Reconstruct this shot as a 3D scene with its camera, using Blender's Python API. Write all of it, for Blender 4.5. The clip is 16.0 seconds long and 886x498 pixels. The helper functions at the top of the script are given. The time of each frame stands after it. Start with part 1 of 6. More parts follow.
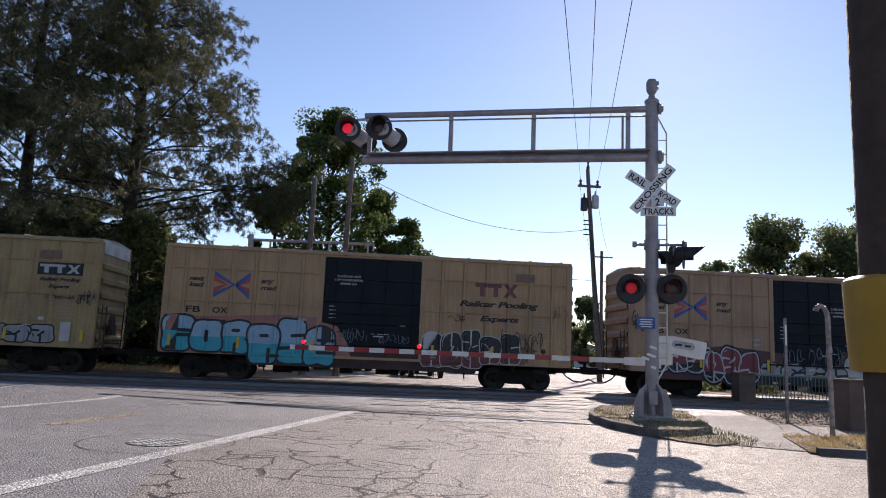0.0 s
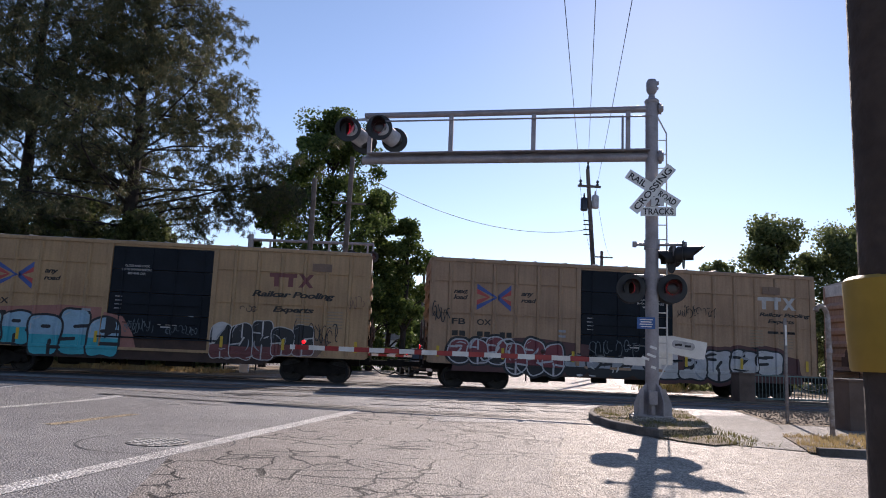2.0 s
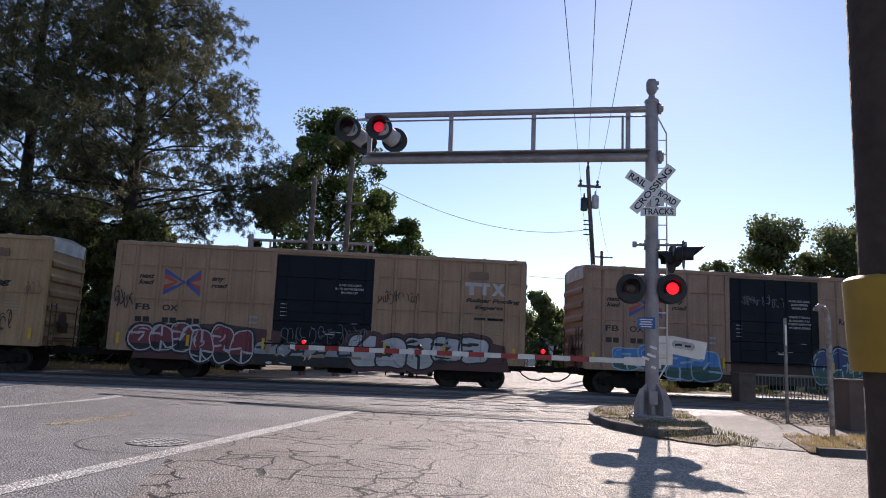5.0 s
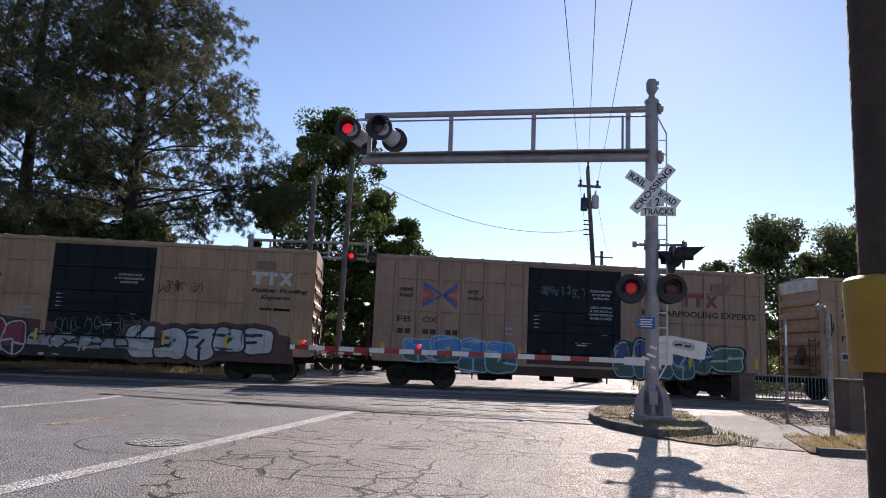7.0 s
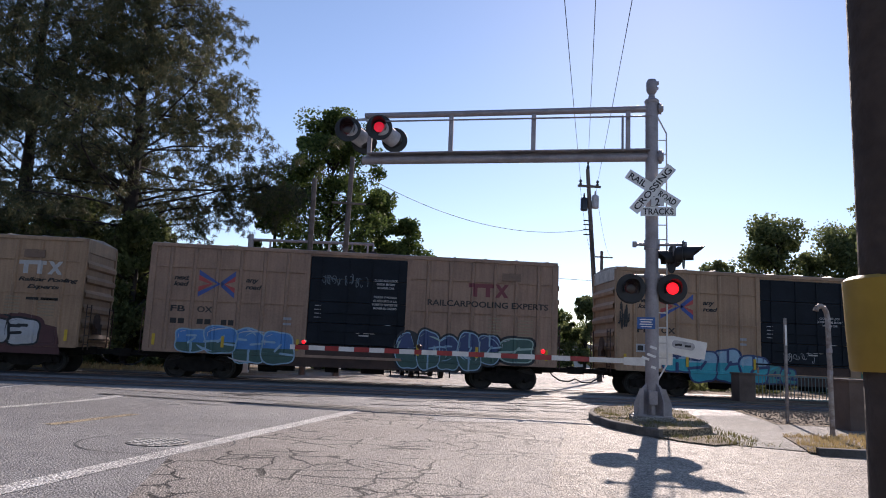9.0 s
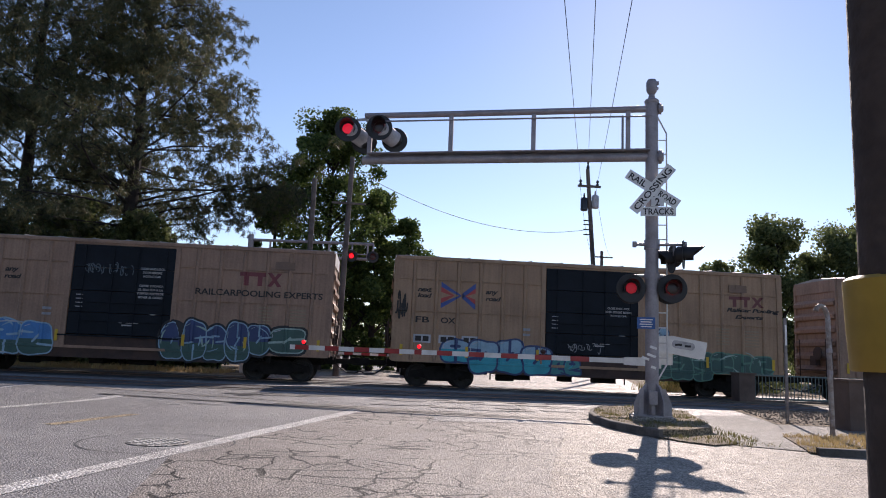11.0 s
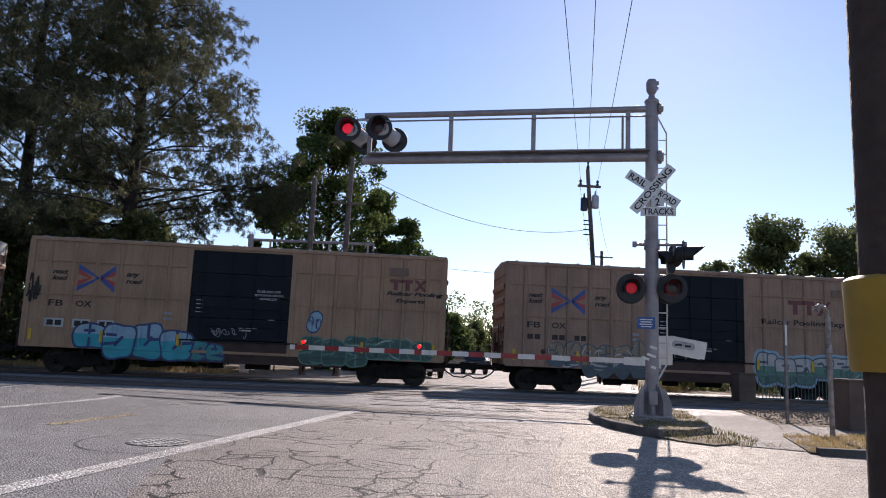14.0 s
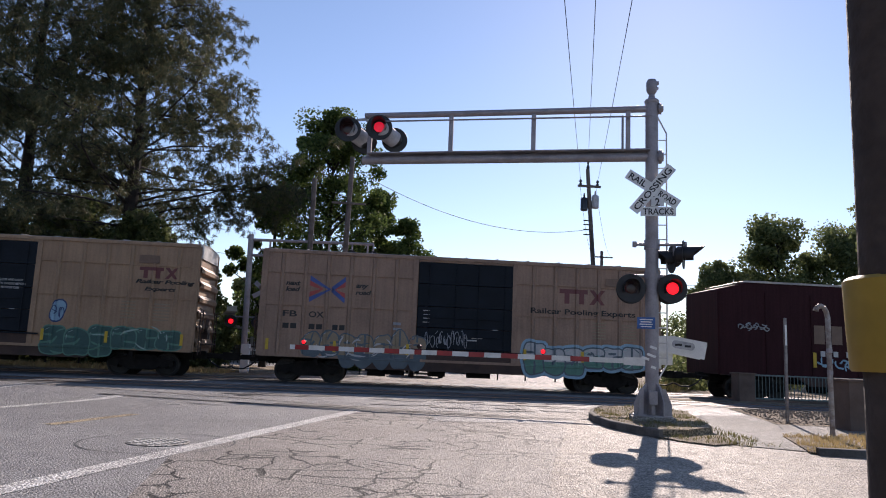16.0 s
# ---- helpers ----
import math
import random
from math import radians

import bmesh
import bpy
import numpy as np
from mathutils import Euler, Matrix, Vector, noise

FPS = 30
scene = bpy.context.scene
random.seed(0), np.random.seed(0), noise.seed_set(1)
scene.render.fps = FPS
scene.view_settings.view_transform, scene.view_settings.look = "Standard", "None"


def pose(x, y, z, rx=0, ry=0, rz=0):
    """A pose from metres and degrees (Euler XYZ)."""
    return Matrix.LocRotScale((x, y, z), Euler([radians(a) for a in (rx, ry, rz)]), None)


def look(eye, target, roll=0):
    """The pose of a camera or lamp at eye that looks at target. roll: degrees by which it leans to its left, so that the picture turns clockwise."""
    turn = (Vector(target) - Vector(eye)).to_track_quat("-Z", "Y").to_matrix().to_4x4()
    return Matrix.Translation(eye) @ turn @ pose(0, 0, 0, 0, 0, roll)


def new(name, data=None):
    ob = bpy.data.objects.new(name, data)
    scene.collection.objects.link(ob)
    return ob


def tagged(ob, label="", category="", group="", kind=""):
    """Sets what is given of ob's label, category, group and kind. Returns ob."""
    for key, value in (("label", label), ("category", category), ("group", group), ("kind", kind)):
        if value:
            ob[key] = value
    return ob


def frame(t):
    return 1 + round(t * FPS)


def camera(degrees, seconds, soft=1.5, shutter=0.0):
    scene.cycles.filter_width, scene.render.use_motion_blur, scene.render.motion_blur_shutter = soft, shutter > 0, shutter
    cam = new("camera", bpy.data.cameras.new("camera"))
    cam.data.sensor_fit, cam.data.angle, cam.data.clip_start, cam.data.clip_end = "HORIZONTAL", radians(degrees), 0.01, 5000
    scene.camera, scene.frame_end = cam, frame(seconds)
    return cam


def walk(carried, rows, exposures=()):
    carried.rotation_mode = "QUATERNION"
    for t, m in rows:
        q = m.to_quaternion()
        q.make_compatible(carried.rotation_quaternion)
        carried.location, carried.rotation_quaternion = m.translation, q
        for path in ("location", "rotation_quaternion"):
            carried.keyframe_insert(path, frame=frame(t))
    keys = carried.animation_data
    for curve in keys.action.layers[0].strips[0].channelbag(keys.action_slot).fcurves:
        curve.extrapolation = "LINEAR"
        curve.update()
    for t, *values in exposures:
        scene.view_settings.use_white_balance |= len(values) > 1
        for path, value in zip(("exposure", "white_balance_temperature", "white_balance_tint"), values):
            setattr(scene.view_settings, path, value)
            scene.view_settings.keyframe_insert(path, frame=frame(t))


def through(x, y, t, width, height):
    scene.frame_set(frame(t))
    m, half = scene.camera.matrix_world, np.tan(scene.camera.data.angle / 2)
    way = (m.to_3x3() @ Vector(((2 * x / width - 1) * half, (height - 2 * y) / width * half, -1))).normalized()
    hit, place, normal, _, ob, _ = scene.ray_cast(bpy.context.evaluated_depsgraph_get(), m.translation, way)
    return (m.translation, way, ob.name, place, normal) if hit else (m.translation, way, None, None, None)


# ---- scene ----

cam = camera(63.7, 16.0, soft=1.0)
EYE = (0.0, 0.0, 1.31)
YAW, TILT = radians(4.61), radians(8.376)
AIM = (math.sin(YAW) * math.cos(TILT), math.cos(YAW) * math.cos(TILT), 1.31 + math.sin(TILT))
walk(cam, [(0.0, look(EYE, AIM, 2.42)), (16.0, look(EYE, AIM, 2.42))], exposures=[(0.0, 0.3, 6450, 22), (16.0, 0.3, 6450, 22)])

# ---- light ----
SUN_AZ, SUN_EL = radians(21.9), radians(27.6)
world = bpy.data.worlds.new("sky")
scene.world = world
world.use_nodes = True
wn = world.node_tree.nodes
sky = wn.new("ShaderNodeTexSky")
sky.sky_type, sky.sun_disc = "NISHITA", False
sky.sun_elevation, sky.sun_rotation = SUN_EL, SUN_AZ
sky.air_density, sky.dust_density, sky.ozone_density = 1.0, 0.08, 2.1
world.node_tree.links.new(sky.outputs[0], wn["Background"].inputs[0])
wn["Background"].inputs[1].default_value = 0.117
sun = new("sun", bpy.data.lights.new("sun", "SUN"))
sun.data.energy, sun.data.angle, sun.data.color = 4.8, radians(0.53), (1.0, 0.9, 0.76)
SUN_DIR = Vector((math.sin(SUN_AZ) * math.cos(SUN_EL), math.cos(SUN_AZ) * math.cos(SUN_EL), math.sin(SUN_EL)))
sun.matrix_world = look(SUN_DIR * 200, (0, 0, 0))

# ---- materials ----


def mat(name, colour, rough=0.7, metal=0.0, var=0.25, scale=3.0, fine=40.0, bump=0.15, tint=None, per_object=0.0, spec=0.5, streak=0.0):
    """A worn surface: large stains, fine grain and bump. tint: the colour of the stains."""
    m = bpy.data.materials.new(name)
    m.use_nodes = True
    nt = m.node_tree
    n, l = nt.nodes, nt.links
    b = n["Principled BSDF"]
    b.inputs["Roughness"].default_value, b.inputs["Metallic"].default_value = rough, metal
    b.inputs["Specular IOR Level"].default_value = spec
    co = n.new("ShaderNodeTexCoord")
    big, small = n.new("ShaderNodeTexNoise"), n.new("ShaderNodeTexNoise")
    big.inputs["Scale"].default_value, big.inputs["Detail"].default_value = scale, 5
    small.inputs["Scale"].default_value, small.inputs["Detail"].default_value = fine, 3
    for t in (big, small):
        l.new(co.outputs["Object"], t.inputs["Vector"])
    ramp = n.new("ShaderNodeValToRGB")
    dark = tint or tuple(c * (1 - 1.6 * var) for c in colour)
    ramp.color_ramp.elements[0].position, ramp.color_ramp.elements[1].position = 0.32, 0.62
    ramp.color_ramp.elements[0].color, ramp.color_ramp.elements[1].color = (*dark, 1), (*colour, 1)
    l.new(big.outputs["Fac"], ramp.inputs[0])
    grain = n.new("ShaderNodeMapRange")
    grain.inputs["From Min"].default_value, grain.inputs["From Max"].default_value = 0.3, 0.7
    grain.inputs["To Min"].default_value, grain.inputs["To Max"].default_value = 1 - var * 0.7, 1 + var * 0.4
    l.new(small.outputs["Fac"], grain.inputs["Value"])
    mul = n.new("ShaderNodeVectorMath")
    mul.operation = "SCALE"
    l.new(ramp.outputs[0], mul.inputs[0])
    l.new(grain.outputs[0], mul.inputs["Scale"])
    out = mul
    if per_object:
        info, rng, more = n.new("ShaderNodeObjectInfo"), n.new("ShaderNodeMapRange"), n.new("ShaderNodeVectorMath")
        more.operation = "SCALE"
        rng.inputs["To Min"].default_value, rng.inputs["To Max"].default_value = 1 - per_object, 1 + per_object
        l.new(info.outputs["Random"], rng.inputs["Value"])
        l.new(mul.outputs[0], more.inputs[0])
        l.new(rng.outputs[0], more.inputs["Scale"])
        out = more
    if streak:
        # rain streaks and grime that run down the side
        mp, st, sr, more = n.new("ShaderNodeMapping"), n.new("ShaderNodeTexNoise"), n.new("ShaderNodeMapRange"), n.new("ShaderNodeVectorMath")
        mp.inputs["Scale"].default_value = (5.0, 5.0, 0.3)
        st.inputs["Scale"].default_value, st.inputs["Detail"].default_value = 1.6, 6
        sr.inputs["From Min"].default_value, sr.inputs["From Max"].default_value = 0.35, 0.6
        sr.inputs["To Min"].default_value, sr.inputs["To Max"].default_value = 1 - streak, 1.06
        more.operation = "SCALE"
        l.new(co.outputs["Object"], mp.inputs["Vector"])
        l.new(mp.outputs[0], st.inputs["Vector"])
        l.new(st.outputs["Fac"], sr.inputs["Value"])
        l.new(out.outputs[0], more.inputs[0])
        l.new(sr.outputs[0], more.inputs["Scale"])
        out = more
    l.new(out.outputs[0], b.inputs["Base Color"])
    if bump:
        bp = n.new("ShaderNodeBump")
        bp.inputs["Strength"].default_value, bp.inputs["Distance"].default_value = bump, 0.02
        l.new(small.outputs["Fac"], bp.inputs["Height"])
        l.new(bp.outputs[0], b.inputs["Normal"])
    return m


def glow(name, colour, strength):
    m = bpy.data.materials.new(name)
    m.use_nodes = True
    b = m.node_tree.nodes["Principled BSDF"]
    b.inputs["Base Color"].default_value = (0.3, 0.01, 0.01, 1)
    b.inputs["Emission Color"].default_value = (*colour, 1)
    b.inputs["Emission Strength"].default_value = strength
    return m


def leafy(name, colour, other, through=0.4, rough=0.55):
    """Leaves: colour varies leaf by leaf, and some of the light comes through."""
    m = bpy.data.materials.new(name)
    m.use_nodes = True
    nt = m.node_tree
    n, l = nt.nodes, nt.links
    b = n["Principled BSDF"]
    geo, ramp, tr, mix = n.new("ShaderNodeNewGeometry"), n.new("ShaderNodeValToRGB"), n.new("ShaderNodeBsdfTranslucent"), n.new("ShaderNodeMixShader")
    ramp.color_ramp.elements[0].color, ramp.color_ramp.elements[1].color = (*colour, 1), (*other, 1)
    l.new(geo.outputs["Random Per Island"], ramp.inputs[0])
    l.new(ramp.outputs[0], b.inputs["Base Color"])
    l.new(ramp.outputs[0], tr.inputs["Color"])
    b.inputs["Roughness"].default_value = rough
    b.inputs["Specular IOR Level"].default_value = 0.2
    mix.inputs[0].default_value = through
    l.new(b.outputs[0], mix.inputs[1])
    l.new(tr.outputs[0], mix.inputs[2])
    l.new(mix.outputs[0], n["Material Output"].inputs[0])
    return m


def ground_mat(name, colour, stain, crack=0.0, rough=0.85, pebble=48.0, spec=0.5):
    """Asphalt or concrete: speckled aggregate, broad stains, tyre-polished patches, and a net of cracks where it is worn."""
    m = bpy.data.materials.new(name)
    m.use_nodes = True
    nt = m.node_tree
    n, l = nt.nodes, nt.links
    b = n["Principled BSDF"]
    b.inputs["Specular IOR Level"].default_value = spec
    co = n.new("ShaderNodeTexCoord")

    def noise_of(scale, detail=4):
        t = n.new("ShaderNodeTexNoise")
        t.inputs["Scale"].default_value, t.inputs["Detail"].default_value = scale, detail
        l.new(co.outputs["Object"], t.inputs["Vector"])
        return t

    def ramp_of(src, lo, hi, c0, c1):
        r = n.new("ShaderNodeValToRGB")
        r.color_ramp.elements[0].position, r.color_ramp.elements[1].position = lo, hi
        r.color_ramp.elements[0].color, r.color_ramp.elements[1].color = (*c0, 1), (*c1, 1)
        l.new(src, r.inputs[0])
        return r

    def mult(a, c):
        x = n.new("ShaderNodeMix")
        x.data_type, x.blend_type = "RGBA", "MULTIPLY"
        x.inputs[0].default_value = 1.0
        l.new(a, x.inputs[6])
        l.new(c, x.inputs[7])
        return x.outputs[2]

    broad, grit, mid = noise_of(0.35, 6), noise_of(pebble, 2), noise_of(4.0, 5)
    base = ramp_of(broad.outputs["Fac"], 0.36, 0.66, stain, colour)
    speck = ramp_of(grit.outputs["Fac"], 0.4, 0.62, (0.32,) * 3, (1.75,) * 3)
    blot = ramp_of(mid.outputs["Fac"], 0.3, 0.6, (0.78,) * 3, (1.08,) * 3)
    colour_out = mult(mult(base.outputs[0], speck.outputs[0]), blot.outputs[0])
    height = grit.outputs["Fac"]
    if crack:
        warp = n.new("ShaderNodeVectorMath")
        warp.operation = "MULTIPLY_ADD"
        wob = noise_of(2.2, 6)
        l.new(wob.outputs["Color"], warp.inputs[0])
        warp.inputs[1].default_value = (0.34, 0.34, 0)
        l.new(co.outputs["Object"], warp.inputs[2])
        v = n.new("ShaderNodeTexVoronoi")
        v.feature = "DISTANCE_TO_EDGE"
        v.inputs["Scale"].default_value = 1.7
        l.new(warp.outputs[0], v.inputs["Vector"])
        where = ramp_of(noise_of(0.45, 4).outputs["Fac"], 0.44, 0.5, (0, 0, 0), (crack,) * 3)
        line = n.new("ShaderNodeMapRange")
        line.inputs["From Min"].default_value, line.inputs["From Max"].default_value = 0.018, 0.034
        line.inputs["To Min"].default_value, line.inputs["To Max"].default_value = 1.0, 0.0
        fine = n.new("ShaderNodeTexVoronoi")
        fine.feature = "DISTANCE_TO_EDGE"
        fine.inputs["Scale"].default_value = 5.2
        l.new(warp.outputs[0], fine.inputs["Vector"])
        gate = ramp_of(noise_of(1.1, 3).outputs["Fac"], 0.55, 0.6, (1, 1, 1), (0, 0, 0))
        wide = n.new("ShaderNodeMath")
        wide.operation = "ADD"
        l.new(fine.outputs["Distance"], wide.inputs[0])
        l.new(gate.outputs[0], wide.inputs[1])
        least = n.new("ShaderNodeMath")
        least.operation = "MINIMUM"
        l.new(v.outputs["Distance"], least.inputs[0])
        l.new(wide.outputs[0], least.inputs[1])
        l.new(least.outputs[0], line.inputs["Value"])
        both = n.new("ShaderNodeMath")
        both.operation = "MULTIPLY"
        l.new(line.outputs[0], both.inputs[0])
        l.new(where.outputs[0], both.inputs[1])
        dark = ramp_of(both.outputs[0], 0.05, 0.55, (1, 1, 1), (0.06, 0.055, 0.05))
        colour_out = mult(colour_out, dark.outputs[0])
        sub = n.new("ShaderNodeMath")
        sub.operation = "SUBTRACT"
        l.new(height, sub.inputs[0])
        soft = n.new("ShaderNodeMath")
        soft.operation = "MULTIPLY"
        soft.inputs[1].default_value = 0.4
        l.new(both.outputs[0], soft.inputs[0])
        l.new(soft.outputs[0], sub.inputs[1])
        height = sub.outputs[0]
    l.new(colour_out, b.inputs["Base Color"])
    rr = ramp_of(mid.outputs["Fac"], 0.3, 0.7, (rough - 0.12,) * 3, (rough + 0.05,) * 3)
    l.new(rr.outputs[0], b.inputs["Roughness"])
    bp = n.new("ShaderNodeBump")
    bp.inputs["Strength"].default_value, bp.inputs["Distance"].default_value = 1.0, 0.028
    l.new(height, bp.inputs["Height"])
    l.new(bp.outputs[0], b.inputs["Normal"])
    return m


ASPHALT = ground_mat("asphalt", (0.27, 0.262, 0.25), (0.195, 0.19, 0.182), crack=0.08, rough=0.72)
WORN_ASPHALT = ground_mat("worn asphalt", (0.3, 0.265, 0.228), (0.21, 0.185, 0.16), crack=1.0, rough=0.75)
SANDY_ASPHALT = ground_mat("sandy worn asphalt", (0.34, 0.29, 0.235), (0.26, 0.22, 0.175), crack=0.2, rough=0.75)
DARK_ASPHALT = ground_mat("asphalt strip", (0.075, 0.072, 0.07), (0.05, 0.05, 0.05), rough=0.7)
CONCRETE = ground_mat("concrete", (0.28, 0.26, 0.23), (0.2, 0.185, 0.16), rough=0.85, pebble=40)
DIRT = ground_mat("dry earth", (0.32, 0.25, 0.17), (0.13, 0.1, 0.065), rough=0.95, pebble=30, spec=0.2)
ROAD_PAINT = ground_mat("road paint", (0.62, 0.6, 0.56), (0.42, 0.4, 0.37), rough=0.65, pebble=45)
YELLOW_LINE = ground_mat("yellow road paint", (0.45, 0.33, 0.19), (0.34, 0.26, 0.16), rough=0.65, pebble=70)
TAN = [mat("faded yellow paint", (0.42, 0.265, 0.135), 0.6, var=0.16, scale=0.9, fine=14, bump=0.05, streak=0.13, tint=(0.34, 0.205, 0.105)),
       mat("tan paint", (0.38, 0.235, 0.14), 0.6, var=0.16, scale=0.9, fine=14, bump=0.05, streak=0.13, tint=(0.29, 0.175, 0.105)),
       mat("weathered tan paint", (0.35, 0.215, 0.145), 0.65, var=0.18, scale=1.1, fine=14, bump=0.05, streak=0.13, tint=(0.26, 0.16, 0.11)),
       mat("dusty yellow paint", (0.38, 0.265, 0.12), 0.6, var=0.2, scale=0.9, fine=14, bump=0.05, streak=0.13, tint=(0.27, 0.18, 0.09))]
MAROON = mat("dull maroon paint", (0.042, 0.0125, 0.015), 0.75, spec=0.15, var=0.2, scale=0.8, fine=12, bump=0.05, streak=0.2, tint=(0.036, 0.011, 0.013))
BLACK_DOOR = mat("black door paint", (0.012, 0.016, 0.022), 0.7, spec=0.2, var=0.2, scale=1.5, fine=12, bump=0.05)
GRIME = mat("grimy underframe steel", (0.02, 0.017, 0.015), 0.9, spec=0.2, var=0.3, scale=4, fine=30)
RUST = mat("rusty steel", (0.075, 0.042, 0.032), 0.8, var=0.3, scale=3, fine=25, tint=(0.05, 0.03, 0.025))
WHEEL_STEEL = mat("dark wheel steel", (0.03, 0.028, 0.027), 0.6, metal=0.3, var=0.3, scale=5, fine=30)
TREAD = mat("polished tread", (0.35, 0.33, 0.31), 0.3, metal=0.9, var=0.2)
RAIL_TOP = mat("rail steel", (0.2, 0.13, 0.1), 0.45, metal=0.6, var=0.3, scale=6)
GALV = mat("aged grey aluminium", (0.32, 0.295, 0.31), 0.5, metal=0.3, var=0.16, scale=3.5, fine=30, bump=0.06, tint=(0.23, 0.21, 0.22))
ALU = mat("pale aluminium paint", (0.55, 0.55, 0.55), 0.45, metal=0.3, var=0.12, scale=3)
BLACK = mat("matt black paint", (0.015, 0.015, 0.017), 0.55, var=0.3, scale=6, bump=0.05)
HOOD_GREY = mat("grey lamp housing", (0.46, 0.46, 0.48), 0.5, var=0.2, scale=6)
WHITE = mat("white sign enamel", (0.72, 0.72, 0.7), 0.45, var=0.1, scale=4, bump=0.03)
WHITE_ARM = mat("white reflective sheeting", (0.7, 0.7, 0.68), 0.4, var=0.12, scale=4, bump=0.03)
RED_ARM = mat("red reflective sheeting", (0.34, 0.022, 0.024), 0.4, var=0.15, scale=4, bump=0.03)
BLUE_SIGN = mat("blue sign enamel", (0.02, 0.1, 0.32), 0.45, var=0.15, scale=6, bump=0.02)
SIGN_BLACK = mat("black lettering", (0.02, 0.02, 0.022), 0.6, var=0.2, bump=0)
DARK_LENS = mat("unlit red lens", (0.022, 0.004, 0.004), 0.35, var=0.3, scale=40, bump=0.1)
LIT_LENS = glow("lit red lens", (1.0, 0.012, 0.02), 1.25)
SIDE_LENS = glow("lit red lens seen off its beam", (1.0, 0.02, 0.06), 0.42)
DIM_LENS = glow("lit red lens turned well away", (1.0, 0.02, 0.06), 0.13)
YELLOW_BAND = mat("yellow plastic band", (0.4, 0.25, 0.03), 0.5, var=0.12, scale=5, fine=25, bump=0.06)
DARK_WOOD = mat("creosoted wood", (0.07, 0.05, 0.04), 0.85, var=0.35, scale=3, fine=28, bump=0.4)
POLE_WOOD = mat("weathered pole wood", (0.14, 0.12, 0.11), 0.85, var=0.3, scale=2, fine=20, bump=0.3)
BARK = mat("bark", (0.04, 0.032, 0.027), 0.95, var=0.35, scale=2, fine=14, bump=0.5)
WIRE = mat("black cable", (0.03, 0.03, 0.033), 0.6, var=0.1, bump=0)
STUCCO = mat("brown stucco", (0.15, 0.105, 0.085), 0.9, var=0.2, scale=2, fine=60, bump=0.3)
TEAL_RAIL = mat("teal grey railing paint", (0.13, 0.19, 0.19), 0.5, var=0.2, scale=4)
PANEL_WHITE = mat("pale wall paint", (0.6, 0.58, 0.54), 0.8, var=0.12, scale=1)
PANEL_GREY = mat("grey wall paint", (0.3, 0.31, 0.32), 0.8, var=0.15, scale=1)
ROOFING = mat("grey roofing", (0.2, 0.19, 0.18), 0.85, var=0.2, scale=2)
CAR_DARK = mat("dark car paint", (0.02, 0.022, 0.026), 0.25, var=0.1, bump=0)
CAR_WHITE = mat("white car paint", (0.7, 0.7, 0.7), 0.25, var=0.05, bump=0)
GLASS_DARK = mat("tinted car glass", (0.03, 0.035, 0.04), 0.08, var=0.05, bump=0)
TYRE = mat("tyre rubber", (0.02, 0.02, 0.02), 0.9, var=0.2)
PINE_NEEDLES = leafy("pine needles", (0.036, 0.058, 0.032), (0.14, 0.125, 0.062), 0.4)
GREEN_LEAVES = leafy("green leaves", (0.042, 0.072, 0.024), (0.14, 0.185, 0.05), 0.55)
OLIVE_LEAVES = leafy("olive leaves", (0.075, 0.1, 0.042), (0.2, 0.225, 0.09), 0.6)
STRAW = leafy("dry straw grass", (0.42, 0.3, 0.13), (0.55, 0.42, 0.2), 0.35, 0.8)
WEED = leafy("half-green weeds", (0.1, 0.125, 0.04), (0.32, 0.25, 0.115), 0.35, 0.8)
PAINT = {k: mat(k + " spray paint", c, 0.55, var=0.12, scale=2.5, fine=20, bump=0.02) for k, c in dict(
    cyan=(0.025, 0.36, 0.43), paleblue=(0.27, 0.43, 0.54), pink=(0.36, 0.15, 0.12), white=(0.47, 0.47, 0.49), navy=(0.035, 0.06, 0.16),
    blue=(0.06, 0.22, 0.5), teal=(0.05, 0.25, 0.25), green=(0.1, 0.24, 0.18), darkred=(0.085, 0.028, 0.03), black=(0.015, 0.016, 0.02),
    grey=(0.3, 0.31, 0.33), mint=(0.32, 0.45, 0.4), red=(0.45, 0.06, 0.05), logoblue=(0.045, 0.09, 0.3), logored=(0.45, 0.06, 0.055), darkgreen=(0.045, 0.11, 0.095),
    maroon=(0.17, 0.045, 0.045), yellow=(0.62, 0.4, 0.03), ink=(0.012, 0.01, 0.01), fadedwhite=(0.5, 0.48, 0.47), fadedred=(0.2, 0.035, 0.045),
    slate=(0.1, 0.13, 0.15), dirt=(0.2, 0.12, 0.08), seal=(0.3, 0.22, 0.14)).items()}

# ---- mesh helpers ----


def box(bm, x, y, z, sx, sy, sz, turn=None, bevel=0.0):
    """A box with its centre and sizes; turn: a rotation matrix round the centre."""
    m = Matrix.Translation((x, y, z)) @ (turn or Matrix()) @ Matrix.Diagonal((sx, sy, sz, 1))
    vs = bmesh.ops.create_cube(bm, size=1.0, matrix=m)["verts"]
    if bevel:
        es = list({e for v in vs for e in v.link_edges})
        bmesh.ops.bevel(bm, geom=es, offset=bevel, segments=2, affect="EDGES", profile=0.6)


